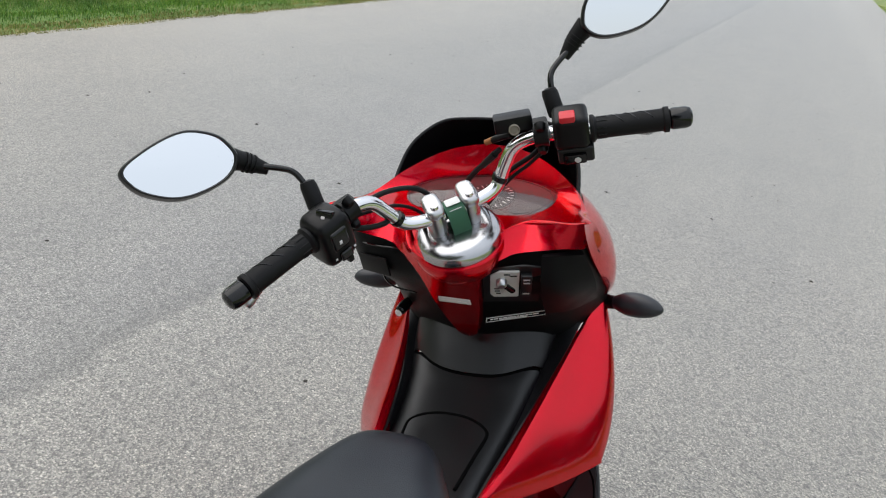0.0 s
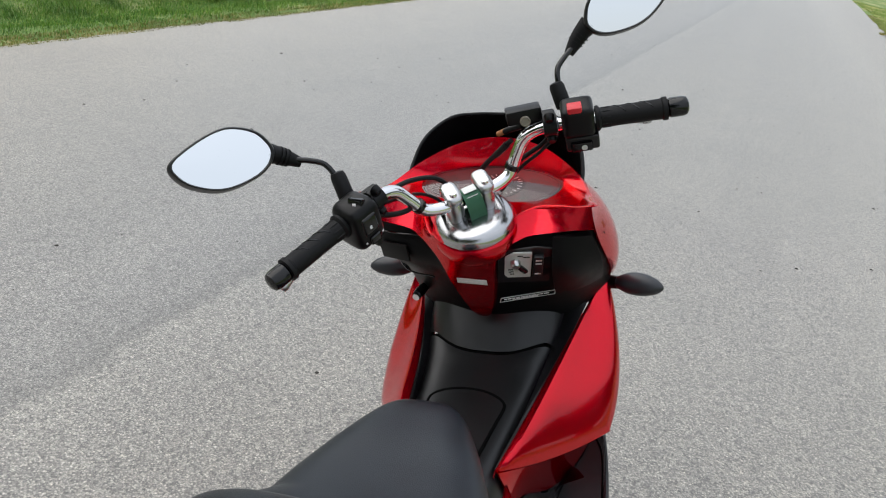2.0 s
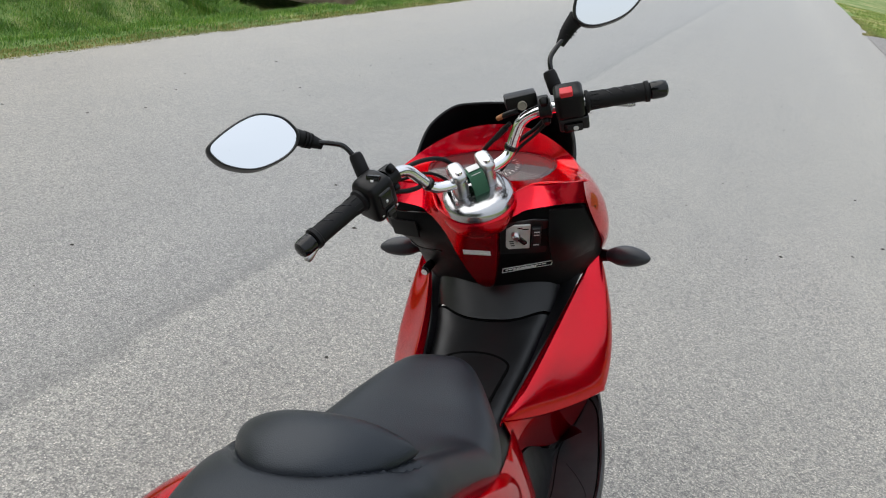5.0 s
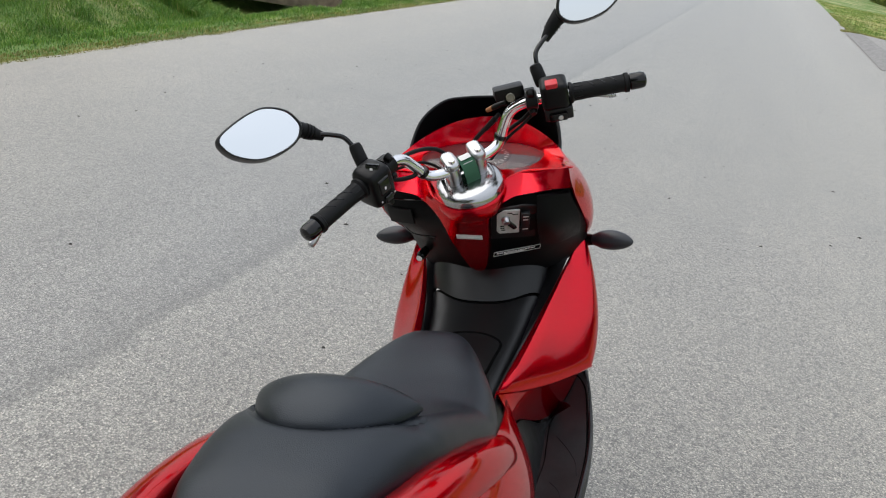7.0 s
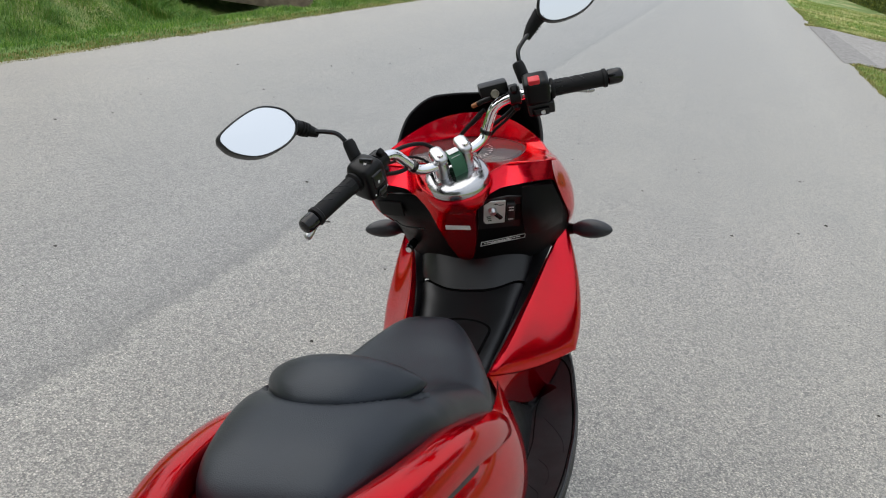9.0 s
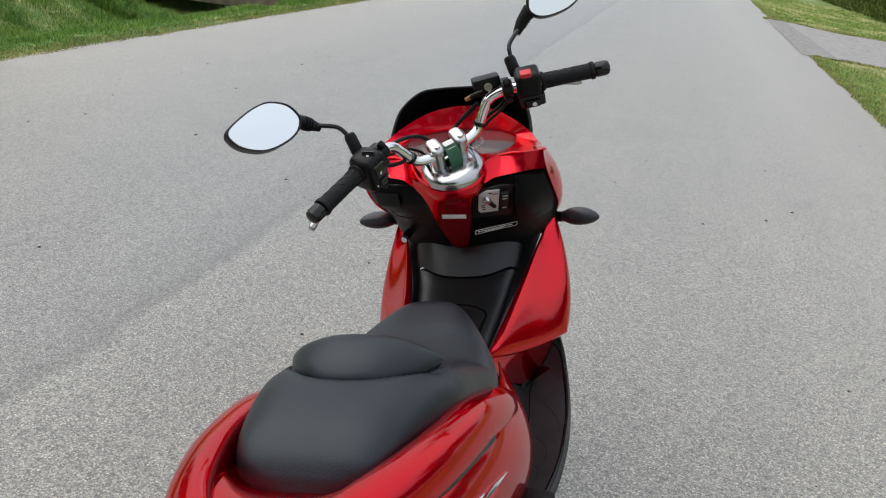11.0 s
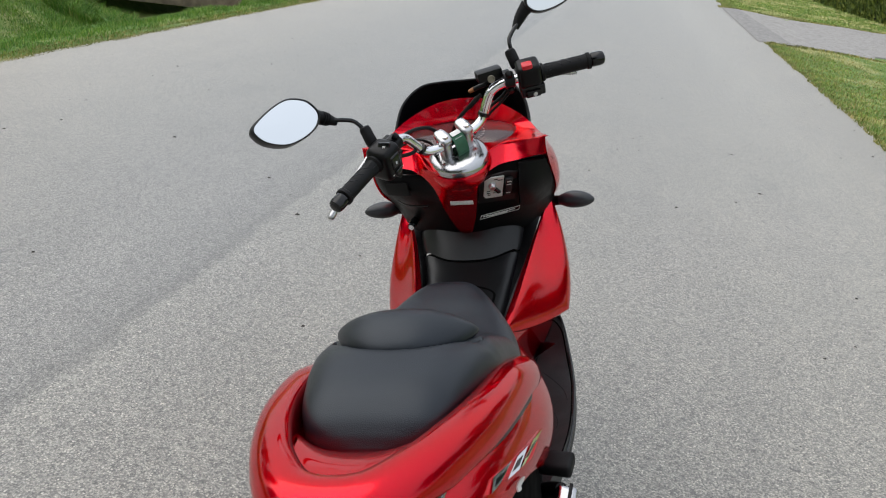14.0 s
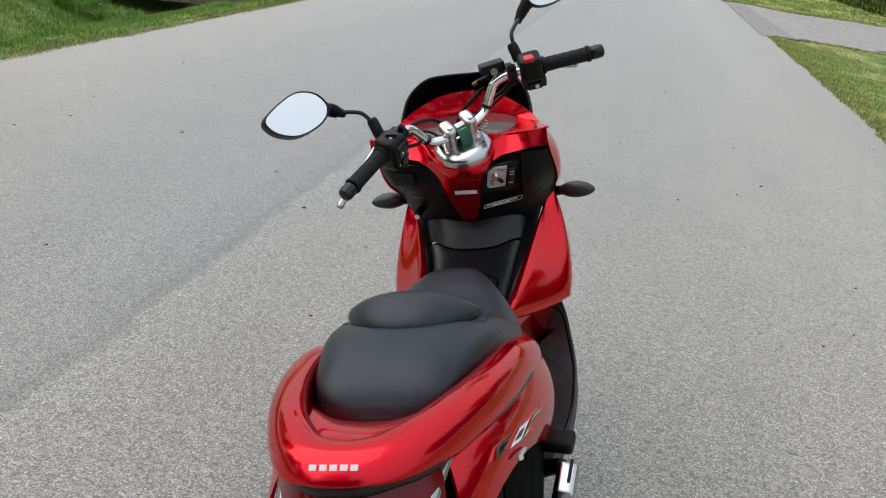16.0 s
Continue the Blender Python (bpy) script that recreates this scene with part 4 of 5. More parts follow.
    # red apron: centre strip that narrows towards the tunnel, sweeping up into both shoulders
    def eased(x, xs, ys):
        return sum(float(np.interp(x + d, xs, ys)) for d in (-0.006, -0.003, 0, 0.003, 0.006)) / 5

    def apron(u, z):
        edge = eased(z, (0.70, 0.722, 0.766, 0.815, 0.86, 0.90, 0.94, 0.99), (-0.135, -0.150, -0.186, -0.217, -0.238, -0.246, -0.248, -0.256))
        crown = -0.168 - (z - 0.722) * 0.70
        lean = 0.9 * max(z - 0.912, 0) * smoothstep(0.05, 0.09, abs(u)) * (1 - smoothstep(0.11, 0.22, abs(u)))
        return edge + (crown - edge) * math.exp(-(abs(u) / 0.082) ** 3) + lean
    half = [0.221 * (k / 60) ** 1.5 for k in range(61)]
    rows = []
    for u in [-h for h in reversed(half[1:])] + half:
        a = abs(u)
        high = eased(a, (0, 0.035, 0.062, 0.087, 0.115, 0.15, 0.186, 0.221, 0.26), (0.915, 0.919, 0.934, 0.954, 0.963, 0.969, 0.975, 0.983, 0.990))
        low = float(np.interp(a, (0, 0.008, 0.014, 0.019, 0.030, 0.042, 0.047, 0.053, 0.062, 0.079, 0.105, 0.15, 0.19, 0.221), (0.7205, 0.722, 0.726, 0.733, 0.766, 0.815, 0.850, 0.874, 0.891, 0.908, 0.919, 0.926, 0.935, 0.939)))
        line = [(u, apron(u, low) + 0.022, low + 0.001), (u, apron(u, low) + 0.004, low - 0.0008)]
        line += [(u, apron(u, low + (high - low) * k / 16), low + (high - low) * k / 16) for k in range(17)]
        line += [(u, apron(u, high) + 0.003, high + 0.0012), (u, apron(u, high) + 0.022, high - 0.002)]
        rows.append(line)
    bm = bmesh.new()
    grid(bm, rows)
    shifted(part("centre_strip", bm, RED, scooter, "red centre strip sweeping up into the dash shoulders", 55))
    st = frame_of((0.0, -0.272, 0.838), (1, 0.02, -0.02), (0, -0.5, 0.87))
    stick = part("white_sticker", block((0.056, 0.013, 0.0012), st @ pose(0.002, 0, 0.002), 0.0004), WHITE, scooter, "small white printed sticker")
    for i in range(5):
        part("print_bar", block((0.007, 0.0022, 0.0006), st @ pose(-0.018 + 0.0095 * i, -0.001, 0.0028), 0), MARK, stick)

    # side of the front body
    def flank():
        rows = [[(0.219, -0.240, 0.975), (0.207, -0.175, 0.970), (0.194, -0.115, 0.962), (0.17, 0.0, 0.955), (0.14, 0.10, 0.94), (0.05, 0.22, 0.90)],
                    [(0.221, -0.215, 0.932), (0.234, -0.145, 0.924), (0.222, -0.065, 0.92), (0.195, 0.05, 0.90), (0.16, 0.16, 0.87), (0.06, 0.28, 0.84)],
                    [(0.228, -0.168, 0.885), (0.247, -0.105, 0.875), (0.237, -0.04, 0.865), (0.207, 0.08, 0.84), (0.16, 0.20, 0.80), (0.06, 0.31, 0.78)],
                    [(0.234, -0.10, 0.825), (0.252, -0.05, 0.815), (0.235, 0.02, 0.80), (0.200, 0.11, 0.78), (0.15, 0.21, 0.75), (0.06, 0.29, 0.73)],
                    [(0.208, 0.02, 0.745), (0.218, 0.04, 0.742), (0.212, 0.07, 0.735), (0.185, 0.13, 0.72), (0.13, 0.20, 0.70), (0.05, 0.25, 0.69)]]
        return loft(rows, 24, 30, 0.004)
    shifted(part("front_flank", flank(), RED, scooter, "red outer front body panel"))
    shifted(part("front_flank", flip(flank()), RED, scooter, "red outer front body panel"))
    # meter window outline, and the deck that runs from the shoulders round it and up to the rim
    eye = [(0, -0.150), (0.045, -0.150), (0.075, -0.148), (0.100, -0.143), (0.118, -0.133), (0.131, -0.119), (0.139, -0.100), (0.141, -0.080), (0.135, -0.061), (0.120, -0.045), (0.090, -0.028), (0.045, -0.015), (0, -0.010)]
    rim = [(0, -0.290, 0.938), (0.045, -0.288, 0.939), (0.085, -0.225, 0.953), (0.118, -0.215, 0.963), (0.17, -0.232, 0.972), (0.219, -0.240, 0.981), (0.210, -0.190, 0.976), (0.196, -0.135, 0.972), (0.174, -0.088, 0.987), (0.148, -0.060, 1.004), (0.10, -0.030, 1.027), (0.05, -0.013, 1.040), (0, -0.008, 1.044)]

    def level(y):
        return 0.960 + 0.25 * (y + 0.12)

    def loop(half, n=120):
        return spline(half + [(-x, y, z) for x, y, z in reversed(half[1:-1])], n, True)
    inner_loop = loop([(x, y, level(y)) for x, y in eye])
    outer_loop = loop(rim)
    lip = [p + Vector((p.x * 0.03, 0.004, -0.004)) for p in outer_loop]
    sunk = [p - Vector((0, 0, 0.013)) for p in inner_loop]
    bm = bmesh.new()
    deck = [[a.lerp(b, j / 10) for a, b in zip(inner_loop, outer_loop)] for j in range(11)]
    deck = [row[:-1] for row in faired([row + row[:1] for row in deck], 60)]
    grid(bm, [sunk] + deck + [lip], True)
    shifted(part("dash_cover", bm, RED, scooter, "red dash cover with a raised rim", 50))
    # wind screen
    shifted(part("wind_screen", net([
        [(0, 0.050, 1.080), (0.065, 0.048, 1.080), (0.122, 0.034, 1.074), (0.165, -0.012, 1.042), (0.182, -0.055, 0.995), (0.186, -0.10, 0.945)],
        [(0, 0.085, 1.04), (0.065, 0.08, 1.036), (0.12, 0.06, 1.022), (0.16, 0.015, 0.995), (0.182, -0.03, 0.965), (0.19, -0.08, 0.935)],
        [(0, 0.17, 0.95), (0.065, 0.155, 0.948), (0.12, 0.125, 0.94), (0.16, 0.07, 0.93), (0.182, 0.02, 0.92), (0.195, -0.05, 0.92)],
        [(0, 0.26, 0.87), (0.06, 0.235, 0.87), (0.115, 0.19, 0.87), (0.155, 0.12, 0.87), (0.18, 0.05, 0.88), (0.2, -0.03, 0.90)]], 24, 48, 0.004, True), SATIN, scooter, "smooth black wind screen")).scale.x = 0.955
    shifted(part("screen_rim", tube([(-x, y, z) for x, y, z in ((0.184, -0.095, 0.95), (0.182, -0.055, 0.995), (0.165, -0.012, 1.042), (0.122, 0.034, 1.074), (0.065, 0.048, 1.080))]
                            + [(0, 0.050, 1.080)] + [(0.065, 0.048, 1.080), (0.122, 0.034, 1.074), (0.165, -0.012, 1.042), (0.182, -0.055, 0.995), (0.184, -0.095, 0.95)], 0.004, 60, 8), SATIN, scooter)).scale.x = 0.955

    # meter: dial face in a shallow well under a smoked lens
    def pane(k, lift, dome):
        middle = Vector((0, -0.082, level(-0.082)))
        rings = []
        for r in (0.02, 0.3, 0.6, 0.85, 1.0):
            rings.append([middle + (p - middle) * k * r + Vector((0, 0, lift + dome * (1 - r ** 3))) for p in inner_loop])
        bm = bmesh.new()
        vs = grid(bm, rings, True)
        bm.faces.new(vs[0])
        return bm
    meter = shifted(part("meter_face", pane(1.0, -0.011, 0.0), DIAL, scooter, "dark red meter face with white dial marks"))
    part("meter_bezel", tube([p + Vector((0, 0, -0.007)) + (Vector((0, -0.082, 0.965)) - p) * 0.05 for p in inner_loop[::4] + inner_loop[:1]], 0.0028, 120, 6), DIAL_DARK, meter)
    dial = frame_of((0.020, -0.084, 0.9590), (1, 0, 0), (0, 0.970, 0.243))
    part("speed_dial", lathe([(0.002, 0.002), (0.046, 0.002), (0.047, 0.0)], dial, 40), DIAL_DARK, meter)
    for i in range(23):
        g = radians(-60 + 300 * i / 22)
        long = 0.010 if i % 2 == 0 else 0.006
        part("dial_mark", block((long, 0.0012, 0.001), dial @ pose(0, 0, 0.0028, 0, 0, math.degrees(g)) @ pose(0.042 - long / 2, 0, 0), 0), MARK, meter)
    for sgn in (1, -1):
        out = [(0.066, -0.128), (0.098, -0.128), (0.118, -0.110), (0.124, -0.088), (0.112, -0.066), (0.074, -0.058)]
        flat = [p.to_2d() for p in spline([(x, y + 0.084, 0) for x, y in out], 24, True)]
        at = frame_of((0, -0.084, 0.9590), (1, 0, 0), (0, 0.970, 0.243))
        window = plate([(sgn * p.x, p.y) for p in flat], 0.002, at)
        part("display_window", window, SILVER_DULL, meter, "blank grey display window")
    lens = shifted(part("meter_lens", pane(1.0, -0.001, 0.006), LENS, scooter, "smoked clear meter lens"))
    lens.visible_shadow = False


def signal():
    """One front indicator: stalk and pointed pod; right side."""
    bm = tube([(0.175, 0.045, 0.728), (0.20, 0.035, 0.733), (0.228, 0.02, 0.738)], [0.022, 0.016, 0.013], 10, 12)
    return bm


def pod():
    return tube([(0.222, 0.023, 0.738), (0.232, 0.02, 0.739), (0.252, 0.014, 0.741), (0.278, 0.008, 0.742), (0.302, 0.002, 0.742), (0.316, -0.002, 0.742), (0.321, -0.003, 0.742)],
                [0.010, 0.015, 0.0225, 0.0235, 0.0175, 0.009, 0.003], 24, 16)


def handlebar():
    def hb(bm):
        return moved(bm, HB)

    half = [(0.0, 0.0, -0.006), (0.05, 0.0, -0.006), (0.082, 0.004, 0.004), (0.102, 0.008, 0.034), (0.122, 0.008, 0.062), (0.152, -0.004, 0.076), (0.2, -0.034, 0.085), (0.35, -0.105, 0.089)]
    bar = part("handlebar", hb(tube([(-x, y, z) for x, y, z in reversed(half[1:])] + half, 0.0112, 140, 16)), CHROME, scooter, "chrome tubular handlebar turned left")
    # top plate and clamps
    part("top_plate", hb(lathe([(0.004, -0.0385), (0.030, -0.0390), (0.044, -0.0402), (0.056, -0.043), (0.065, -0.0475), (0.071, -0.054), (0.0735, -0.063), (0.072, -0.080)], pose(0, 0, 0), 48)), PLATE, bar, "round polished chrome top plate")
    part("steering_collar", hb(lathe([(0.066, -0.066), (0.0750, -0.0655), (0.0775, -0.068), (0.079, -0.074), (0.079, -0.084), (0.068, -0.11)], pose(0, 0, 0), 48)), RED, scooter, "red collar under the top plate")
    for s in (-1, 1):
        cl = part("bar_clamp", hb(lathe([(0.0150, -0.045), (0.0150, -0.026), (0.0160, -0.025), (0.0160, -0.010), (0.0152, -0.008), (0.0152, 0.006), (0.012, 0.011), (0.004, 0.012)], pose(0.03 * s, 0, 0), 20)), ALLOY, bar, "cast aluminium bar clamp")
        part("clamp_cap", hb(blob((0.031, 0.050, 0.022), pose(0.03 * s, 0.004, 0.011, 10), 3.2)), ALLOY, cl)
        part("clamp_bolt", hb(lathe([(0.002, 0.021), (0.006, 0.021), (0.007, 0.019), (0.007, 0.014)], pose(0.03 * s, -0.008, 0.003), 14)), CHROME, cl)
    # green strap looped round the bar
    path = [(0.001, 0.018, -0.035), (0.001, 0.018, -0.008), (0.001, 0.012, 0.006), (0.001, -0.002, 0.011), (0.001, -0.016, 0.005), (0.002, -0.023, -0.010), (0.003, -0.025, -0.026), (0.004, -0.023, -0.042)]
    line = spline(path, 28)
    bm = bmesh.new()
    grid(bm, [[p + Vector((-0.0155, 0, 0)), p, p + Vector((0.0155, 0, 0))] for p in line])
    bmesh.ops.recalc_face_normals(bm, faces=bm.faces)
    bmesh.ops.solidify(bm, geom=bm.faces[:], thickness=0.0025)
    strap = part("key_strap", hb(bm), GREEN, bar, "green fabric strap looped round the bar")
    part("strap_label", hb(block((0.024, 0.014, 0.0012), pose(0.001, -0.003, 0.0135, 8), 0.0004)), SILVER, strap)
    part("strap_stitch", hb(block((0.020, 0.001, 0.001), pose(0.001, -0.0165, 0.0075, 40), 0)), WHITE, strap)
    part("strap_clip", hb(block((0.033, 0.005, 0.006), pose(0.004, -0.0235, -0.043), 0.0015)), SILVER, strap)

    def along(s, d):
        """A frame on the grip line, z along the bar outwards; d from the inner end."""
        p = Vector((s * (0.2 + d * 0.902), -0.034 - d * 0.427, 0.085 + d * 0.024))
        z = Vector((s * 0.902, -0.427, 0.024)).normalized()
        y = Vector((0, 0, 1))
        x = y.cross(z).normalized()
        y = z.cross(x)
        return Matrix(((x.x, y.x, z.x, p.x), (x.y, y.y, z.y, p.y), (x.z, y.z, z.z, p.z), (0, 0, 0, 1)))

    for s in (-1, 1):
        g = along(s, 0.03)
        grip = part("grip", hb(lathe([(0.012, 0), (0.021, 0.001), (0.0215, 0.006), (0.017, 0.010), (0.0168, 0.05), (0.0172, 0.108), (0.0195, 0.110), (0.0195, 0.117), (0.012, 0.119)], g, 24)), RUBBER, bar, "ribbed black rubber grip")
        for k in range(3):
            pts = []
            for i in range(9):
                f = i / 8
                ang = radians(45 + 80 * f) if s > 0 else radians(55 + 80 * f)
                pts.append(g @ Vector((0.0168 * math.cos(ang), 0.0168 * math.sin(ang), 0.030 + 0.022 * k + 0.020 * f)))
            part("grip_groove", hb(tube(pts, 0.0009, 8, 6)), GLOSS, grip)
        for k in range(10):
            ang = 2 * math.pi * k / 10
            part("grip_rib", hb(tube([g @ Vector((0.0172 * math.cos(ang), 0.0172 * math.sin(ang), 0.011)), g @ Vector((0.0172 * math.cos(ang), 0.0172 * math.sin(ang), 0.026))], 0.0009, 1, 5)), SATIN, grip)
        part("bar_end", hb(lathe([(0.010, 0.118), (0.0150, 0.119), (0.0165, 0.122), (0.0165, 0.141), (0.0145, 0.148), (0.010, 0.151), (0.004, 0.152)], along(s, 0.03), 20)), GLOSS, bar, "gloss black bar end")

    # left switch housing
    g = along(-1, 0.0)
    sw = part("switch_housing", hb(blob((0.062, 0.082, 0.060), g @ pose(0.004, -0.010, 0.002), 4.5)), SATIN, bar, "black left switch housing")
    face = g @ pose(0.026, -0.003, 0.002, 0, 62, 0)
    part("pass_switch", hb(block((0.026, 0.022, 0.012), g @ pose(0.012, 0.026, 0.002, -30, 20, 0), 0.003)), GLOSS, sw)
    for dx in (-0.006, 0.006):
        part("switch_icon", hb(block((0.006, 0.004, 0.001), g @ pose(0.0155, 0.032, 0.002 + dx, -30, 20, 0), 0.0005)), MARK, sw)
    part("horn_button", hb(block((0.010, 0.034, 0.030), g @ pose(0.033, -0.003, 0.003), 0.005, 3)), GLOSS, sw)
    part("switch_icon", hb(block((0.001, 0.006, 0.0045), g @ pose(0.0385, -0.006, 0.005), 0.0004)), MARK, sw)
    part("indicator_switch", hb(block((0.012, 0.016, 0.022), g @ pose(0.033, -0.034, 0.0), 0.004, 3)), GLOSS, sw)
    for dz in (-0.018, 0.018):
        part("switch_icon", hb(block((0.001, 0.0035, 0.0035), g @ pose(0.034, -0.033, dz), 0.0004)), MARK, sw)
    part("switch_lever", hb(block((0.014, 0.012, 0.010), g @ pose(0.028, -0.050, -0.006), 0.003)), SATIN, sw)
    # right switch housing
    g = along(1, 0.0)
    sw = part("switch_housing", hb(block((0.050, 0.056, 0.054), g @ pose(-0.003, 0.010, 0.002), 0.012, 4)), SATIN, bar, "black right switch housing")
    part("starter_block", hb(block((0.044, 0.028, 0.056), g @ pose(-0.003, -0.030, 0.006), 0.005, 3)), BLACK, sw)
    part("stop_switch", hb(block((0.020, 0.014, 0.024), g @ pose(-0.016, 0.037, -0.002), 0.003)), KILL_RED, sw, "red engine stop switch")
    part("starter_button", hb(block((0.012, 0.018, 0.036), g @ pose(-0.026, -0.032, 0.004), 0.004)), GLOSS, sw)
    part("switch_icon", hb(lathe([(0.0035, 0.0006), (0.005, 0.0006), (0.005, 0.0)], g @ pose(-0.0325, -0.032, 0.008, 0, -90, 0), 14)), WHITE, sw)
    # collars of brake and throttle clamps
    for s in (-1, 1):
        c = along(s, -0.044)
        col = part("lever_bracket", hb(lathe([(0.012, -0.012), (0.0185, -0.011), (0.0185, 0.011), (0.012, 0.012)], c, 20)), SATIN, bar)
        for dy in (-0.021, 0.021):
            part("clamp_bolt", hb(lathe([(0.002, 0.008), (0.0055, 0.008), (0.008, 0.004), (0.009, -0.004)], c @ pose(-0.008 * s, dy, 0, 90, 0, 0) @ pose(0, 0, 0, 0, 70 * -s, 0), 12)), SATIN, col)
    # master cylinder with sight glass, and brake levers
    g = along(1, -0.065)
    cyl = part("brake_reservoir", hb(block((0.060, 0.034, 0.024), pose(0.132, 0.026, 0.096, -15, 0, -18), 0.004)), SATIN, bar, "black brake fluid reservoir with sight glass")
    part("sight_glass", hb(lathe([(0.003, 0.002), (0.0062, 0.002), (0.0075, 0.004), (0.009, 0.003), (0.009, -0.004)], frame_of((0.126, 0.008, 0.094), (0.95, -0.3, 0), (0, 0.3, 0.95)), 20)), SIGHT, cyl)
    part("brake_lever", hb(tube([(0.165, 0.030, 0.050), (0.20, 0.035, 0.045), (0.26, 0.015, 0.036), (0.30, -0.010, 0.029), (0.336, -0.027, 0.021), (0.346, -0.032, 0.021)], [0.006, 0.007, 0.005, 0.0045, 0.006, 0.005], 24, 10)), ALLOY, bar, "aluminium brake lever")
    part("brake_lever", hb(tube([(-0.165, 0.035, 0.045), (-0.20, 0.045, 0.035), (-0.26, 0.02, 0.02), (-0.32, -0.005, 0.0), (-0.348, -0.016, -0.012), (-0.355, -0.020, -0.016)], [0.006, 0.007, 0.006, 0.006, 0.008, 0.006], 24, 10)), ALLOY, bar, "aluminium brake lever")
    part("lever_pivot", hb(block((0.05, 0.03, 0.024), pose(-0.165, 0.022, 0.058, 0, 0, 20), 0.005)), SATIN, bar)
    part("lever_pivot", hb(block((0.05, 0.03, 0.024), pose(0.165, 0.028, 0.066, 0, 0, -20), 0.005)), SATIN, bar)
    # brake hose banjo with orange cap
    part("hose_fitting", hb(tube([(0.128, 0.030, 0.070), (0.112, 0.046, 0.060), (0.104, 0.054, 0.054)], 0.006, 8, 10)), SATIN, bar)
    part("orange_cap", hb(tube([(0.106, 0.052, 0.056), (0.094, 0.062, 0.048)], [0.0055, 0.005], 4, 10)), ORANGE, bar)
    # cables
    for pts, r in (([(0.105, 0.03, 0.05), (0.085, 0.05, 0.02), (0.06, 0.075, -0.02), (0.045, 0.09, -0.06)], 0.0048),
                   ([(0.175, 0.01, 0.045), (0.15, 0.012, 0.028), (0.12, 0.02, 0.012), (0.09, 0.03, -0.01), (0.06, 0.06, -0.06)], 0.0042),
                   ([(0.17, 0.0, 0.040), (0.14, 0.004, 0.020), (0.11, 0.012, 0.0), (0.07, 0.03, -0.05)], 0.003),
                   ([(-0.17, 0.01, 0.055), (-0.14, 0.024, 0.050), (-0.09, 0.045, 0.042), (-0.04, 0.05, 0.022), (-0.01, 0.045, -0.02), (0.0, 0.045, -0.06)], 0.0045),
                   ([(-0.175, -0.012, 0.052), (-0.14, -0.010, 0.034), (-0.115, -0.004, 0.024), (-0.09, 0.012, 0.012), (-0.06, 0.02, -0.02), (-0.04, 0.03, -0.055)], 0.0045),
                   ([(-0.16, 0.014, 0.045), (-0.12, 0.022, 0.035), (-0.08, 0.03, 0.02), (-0.05, 0.036, -0.01), (-0.03, 0.04, -0.05)], 0.003)):
        part("cable", hb(tube(pts, r, 28, 8)), RUBBER, bar)
    part("cable_sleeve", hb(tube([(0.098, 0.036, 0.040), (0.080, 0.054, 0.012)], [0.0065, 0.0055], 3, 10)), SATIN, bar)
    for s in (-1, 1):
        part("cable_tie", hb(lathe([(0.0112, -0.005), (0.0135, -0.004), (0.0135, 0.004), (0.0112, 0.005)], frame_of((0.0895 * s, 0.0055, 0.015), (0, 1, 0), (-0.83, 0, 0.55 * s)) if s > 0 else frame_of((-0.0895, 0.0055, 0.015), (0, 1, 0), (0.83, 0, 0.55)), 16)), GLOSS, bar)

    # mirrors
    for s in (-1, 1):
        top = Vector((s * 0.322, 0.067, 0.248))
        stem = part("mirror_stem", hb(tube([(s * 0.203, 0.022, 0.116), (s * 0.206, 0.034, 0.130), (s * 0.214, 0.046, 0.142), (s * 0.231, 0.055, 0.150), (s * 0.252, 0.062, 0.158), (s * 0.270, 0.067, 0.168)], 0.0048, 24, 10)), GLOSS, bar)
        part("stem_boot", hb(lathe([(0.0085, -0.004), (0.0128, -0.002), (0.0135, 0.004), (0.0130, 0.034), (0.0108, 0.041), (0.005, 0.043)], frame_of((s * 0.200, 0.008, 0.092), (1, 0, 0), (0, 0.8, -0.55)), 14)), RUBBER, bar)
        part("boot_nut", hb(lathe([(0.006, -0.016), (0.0098, -0.015), (0.0098, -0.005), (0.006, -0.004)], frame_of((s * 0.200, 0.008, 0.092), (1, 0, 0), (0, 0.8, -0.55)), 6)), ALLOY, bar)
        neck = frame_of((s * 0.252, 0.066, 0.156), (0, 1, 0), (s * -0.5, 0, 0.85)) if s > 0 else frame_of((-0.252, 0.066, 0.156), (0, 1, 0), (0.5, 0, 0.85))
        part("mirror_neck", hb(tube([(s * 0.246, 0.064, 0.148), (s * 0.262, 0.068, 0.162), (s * 0.276, 0.070, 0.174), (s * 0.292, 0.069, 0.186)], [0.0085, 0.0125, 0.0145, 0.018], 12, 14)), RUBBER, bar)
        for k in range(3):
            p = Vector((s * (0.262 + 0.005 * k), 0.068, 0.162 + 0.0045 * k))
            part("neck_rib", hb(tube([p, p + Vector((s * 0.0016, 0, 0.0014))], [0.0145 + 0.0006 * k] * 2, 1, 14)), RUBBER, bar)
        # head: shell and glass in the plane through the four corners
        ex = Vector((s * 0.93, -0.085, 0.36)).normalized()
        nrm = Vector((s * -0.246, -0.868, 0.437)).normalized()
        m = Matrix.Translation((s * 0.356, 0.050, 0.217))
        ey = nrm.cross(ex) if s > 0 else ex.cross(nrm)
        ey = (ey if ey.z > 0 else -ey).normalized()
        ex = (ex - nrm * ex.dot(nrm)).normalized()
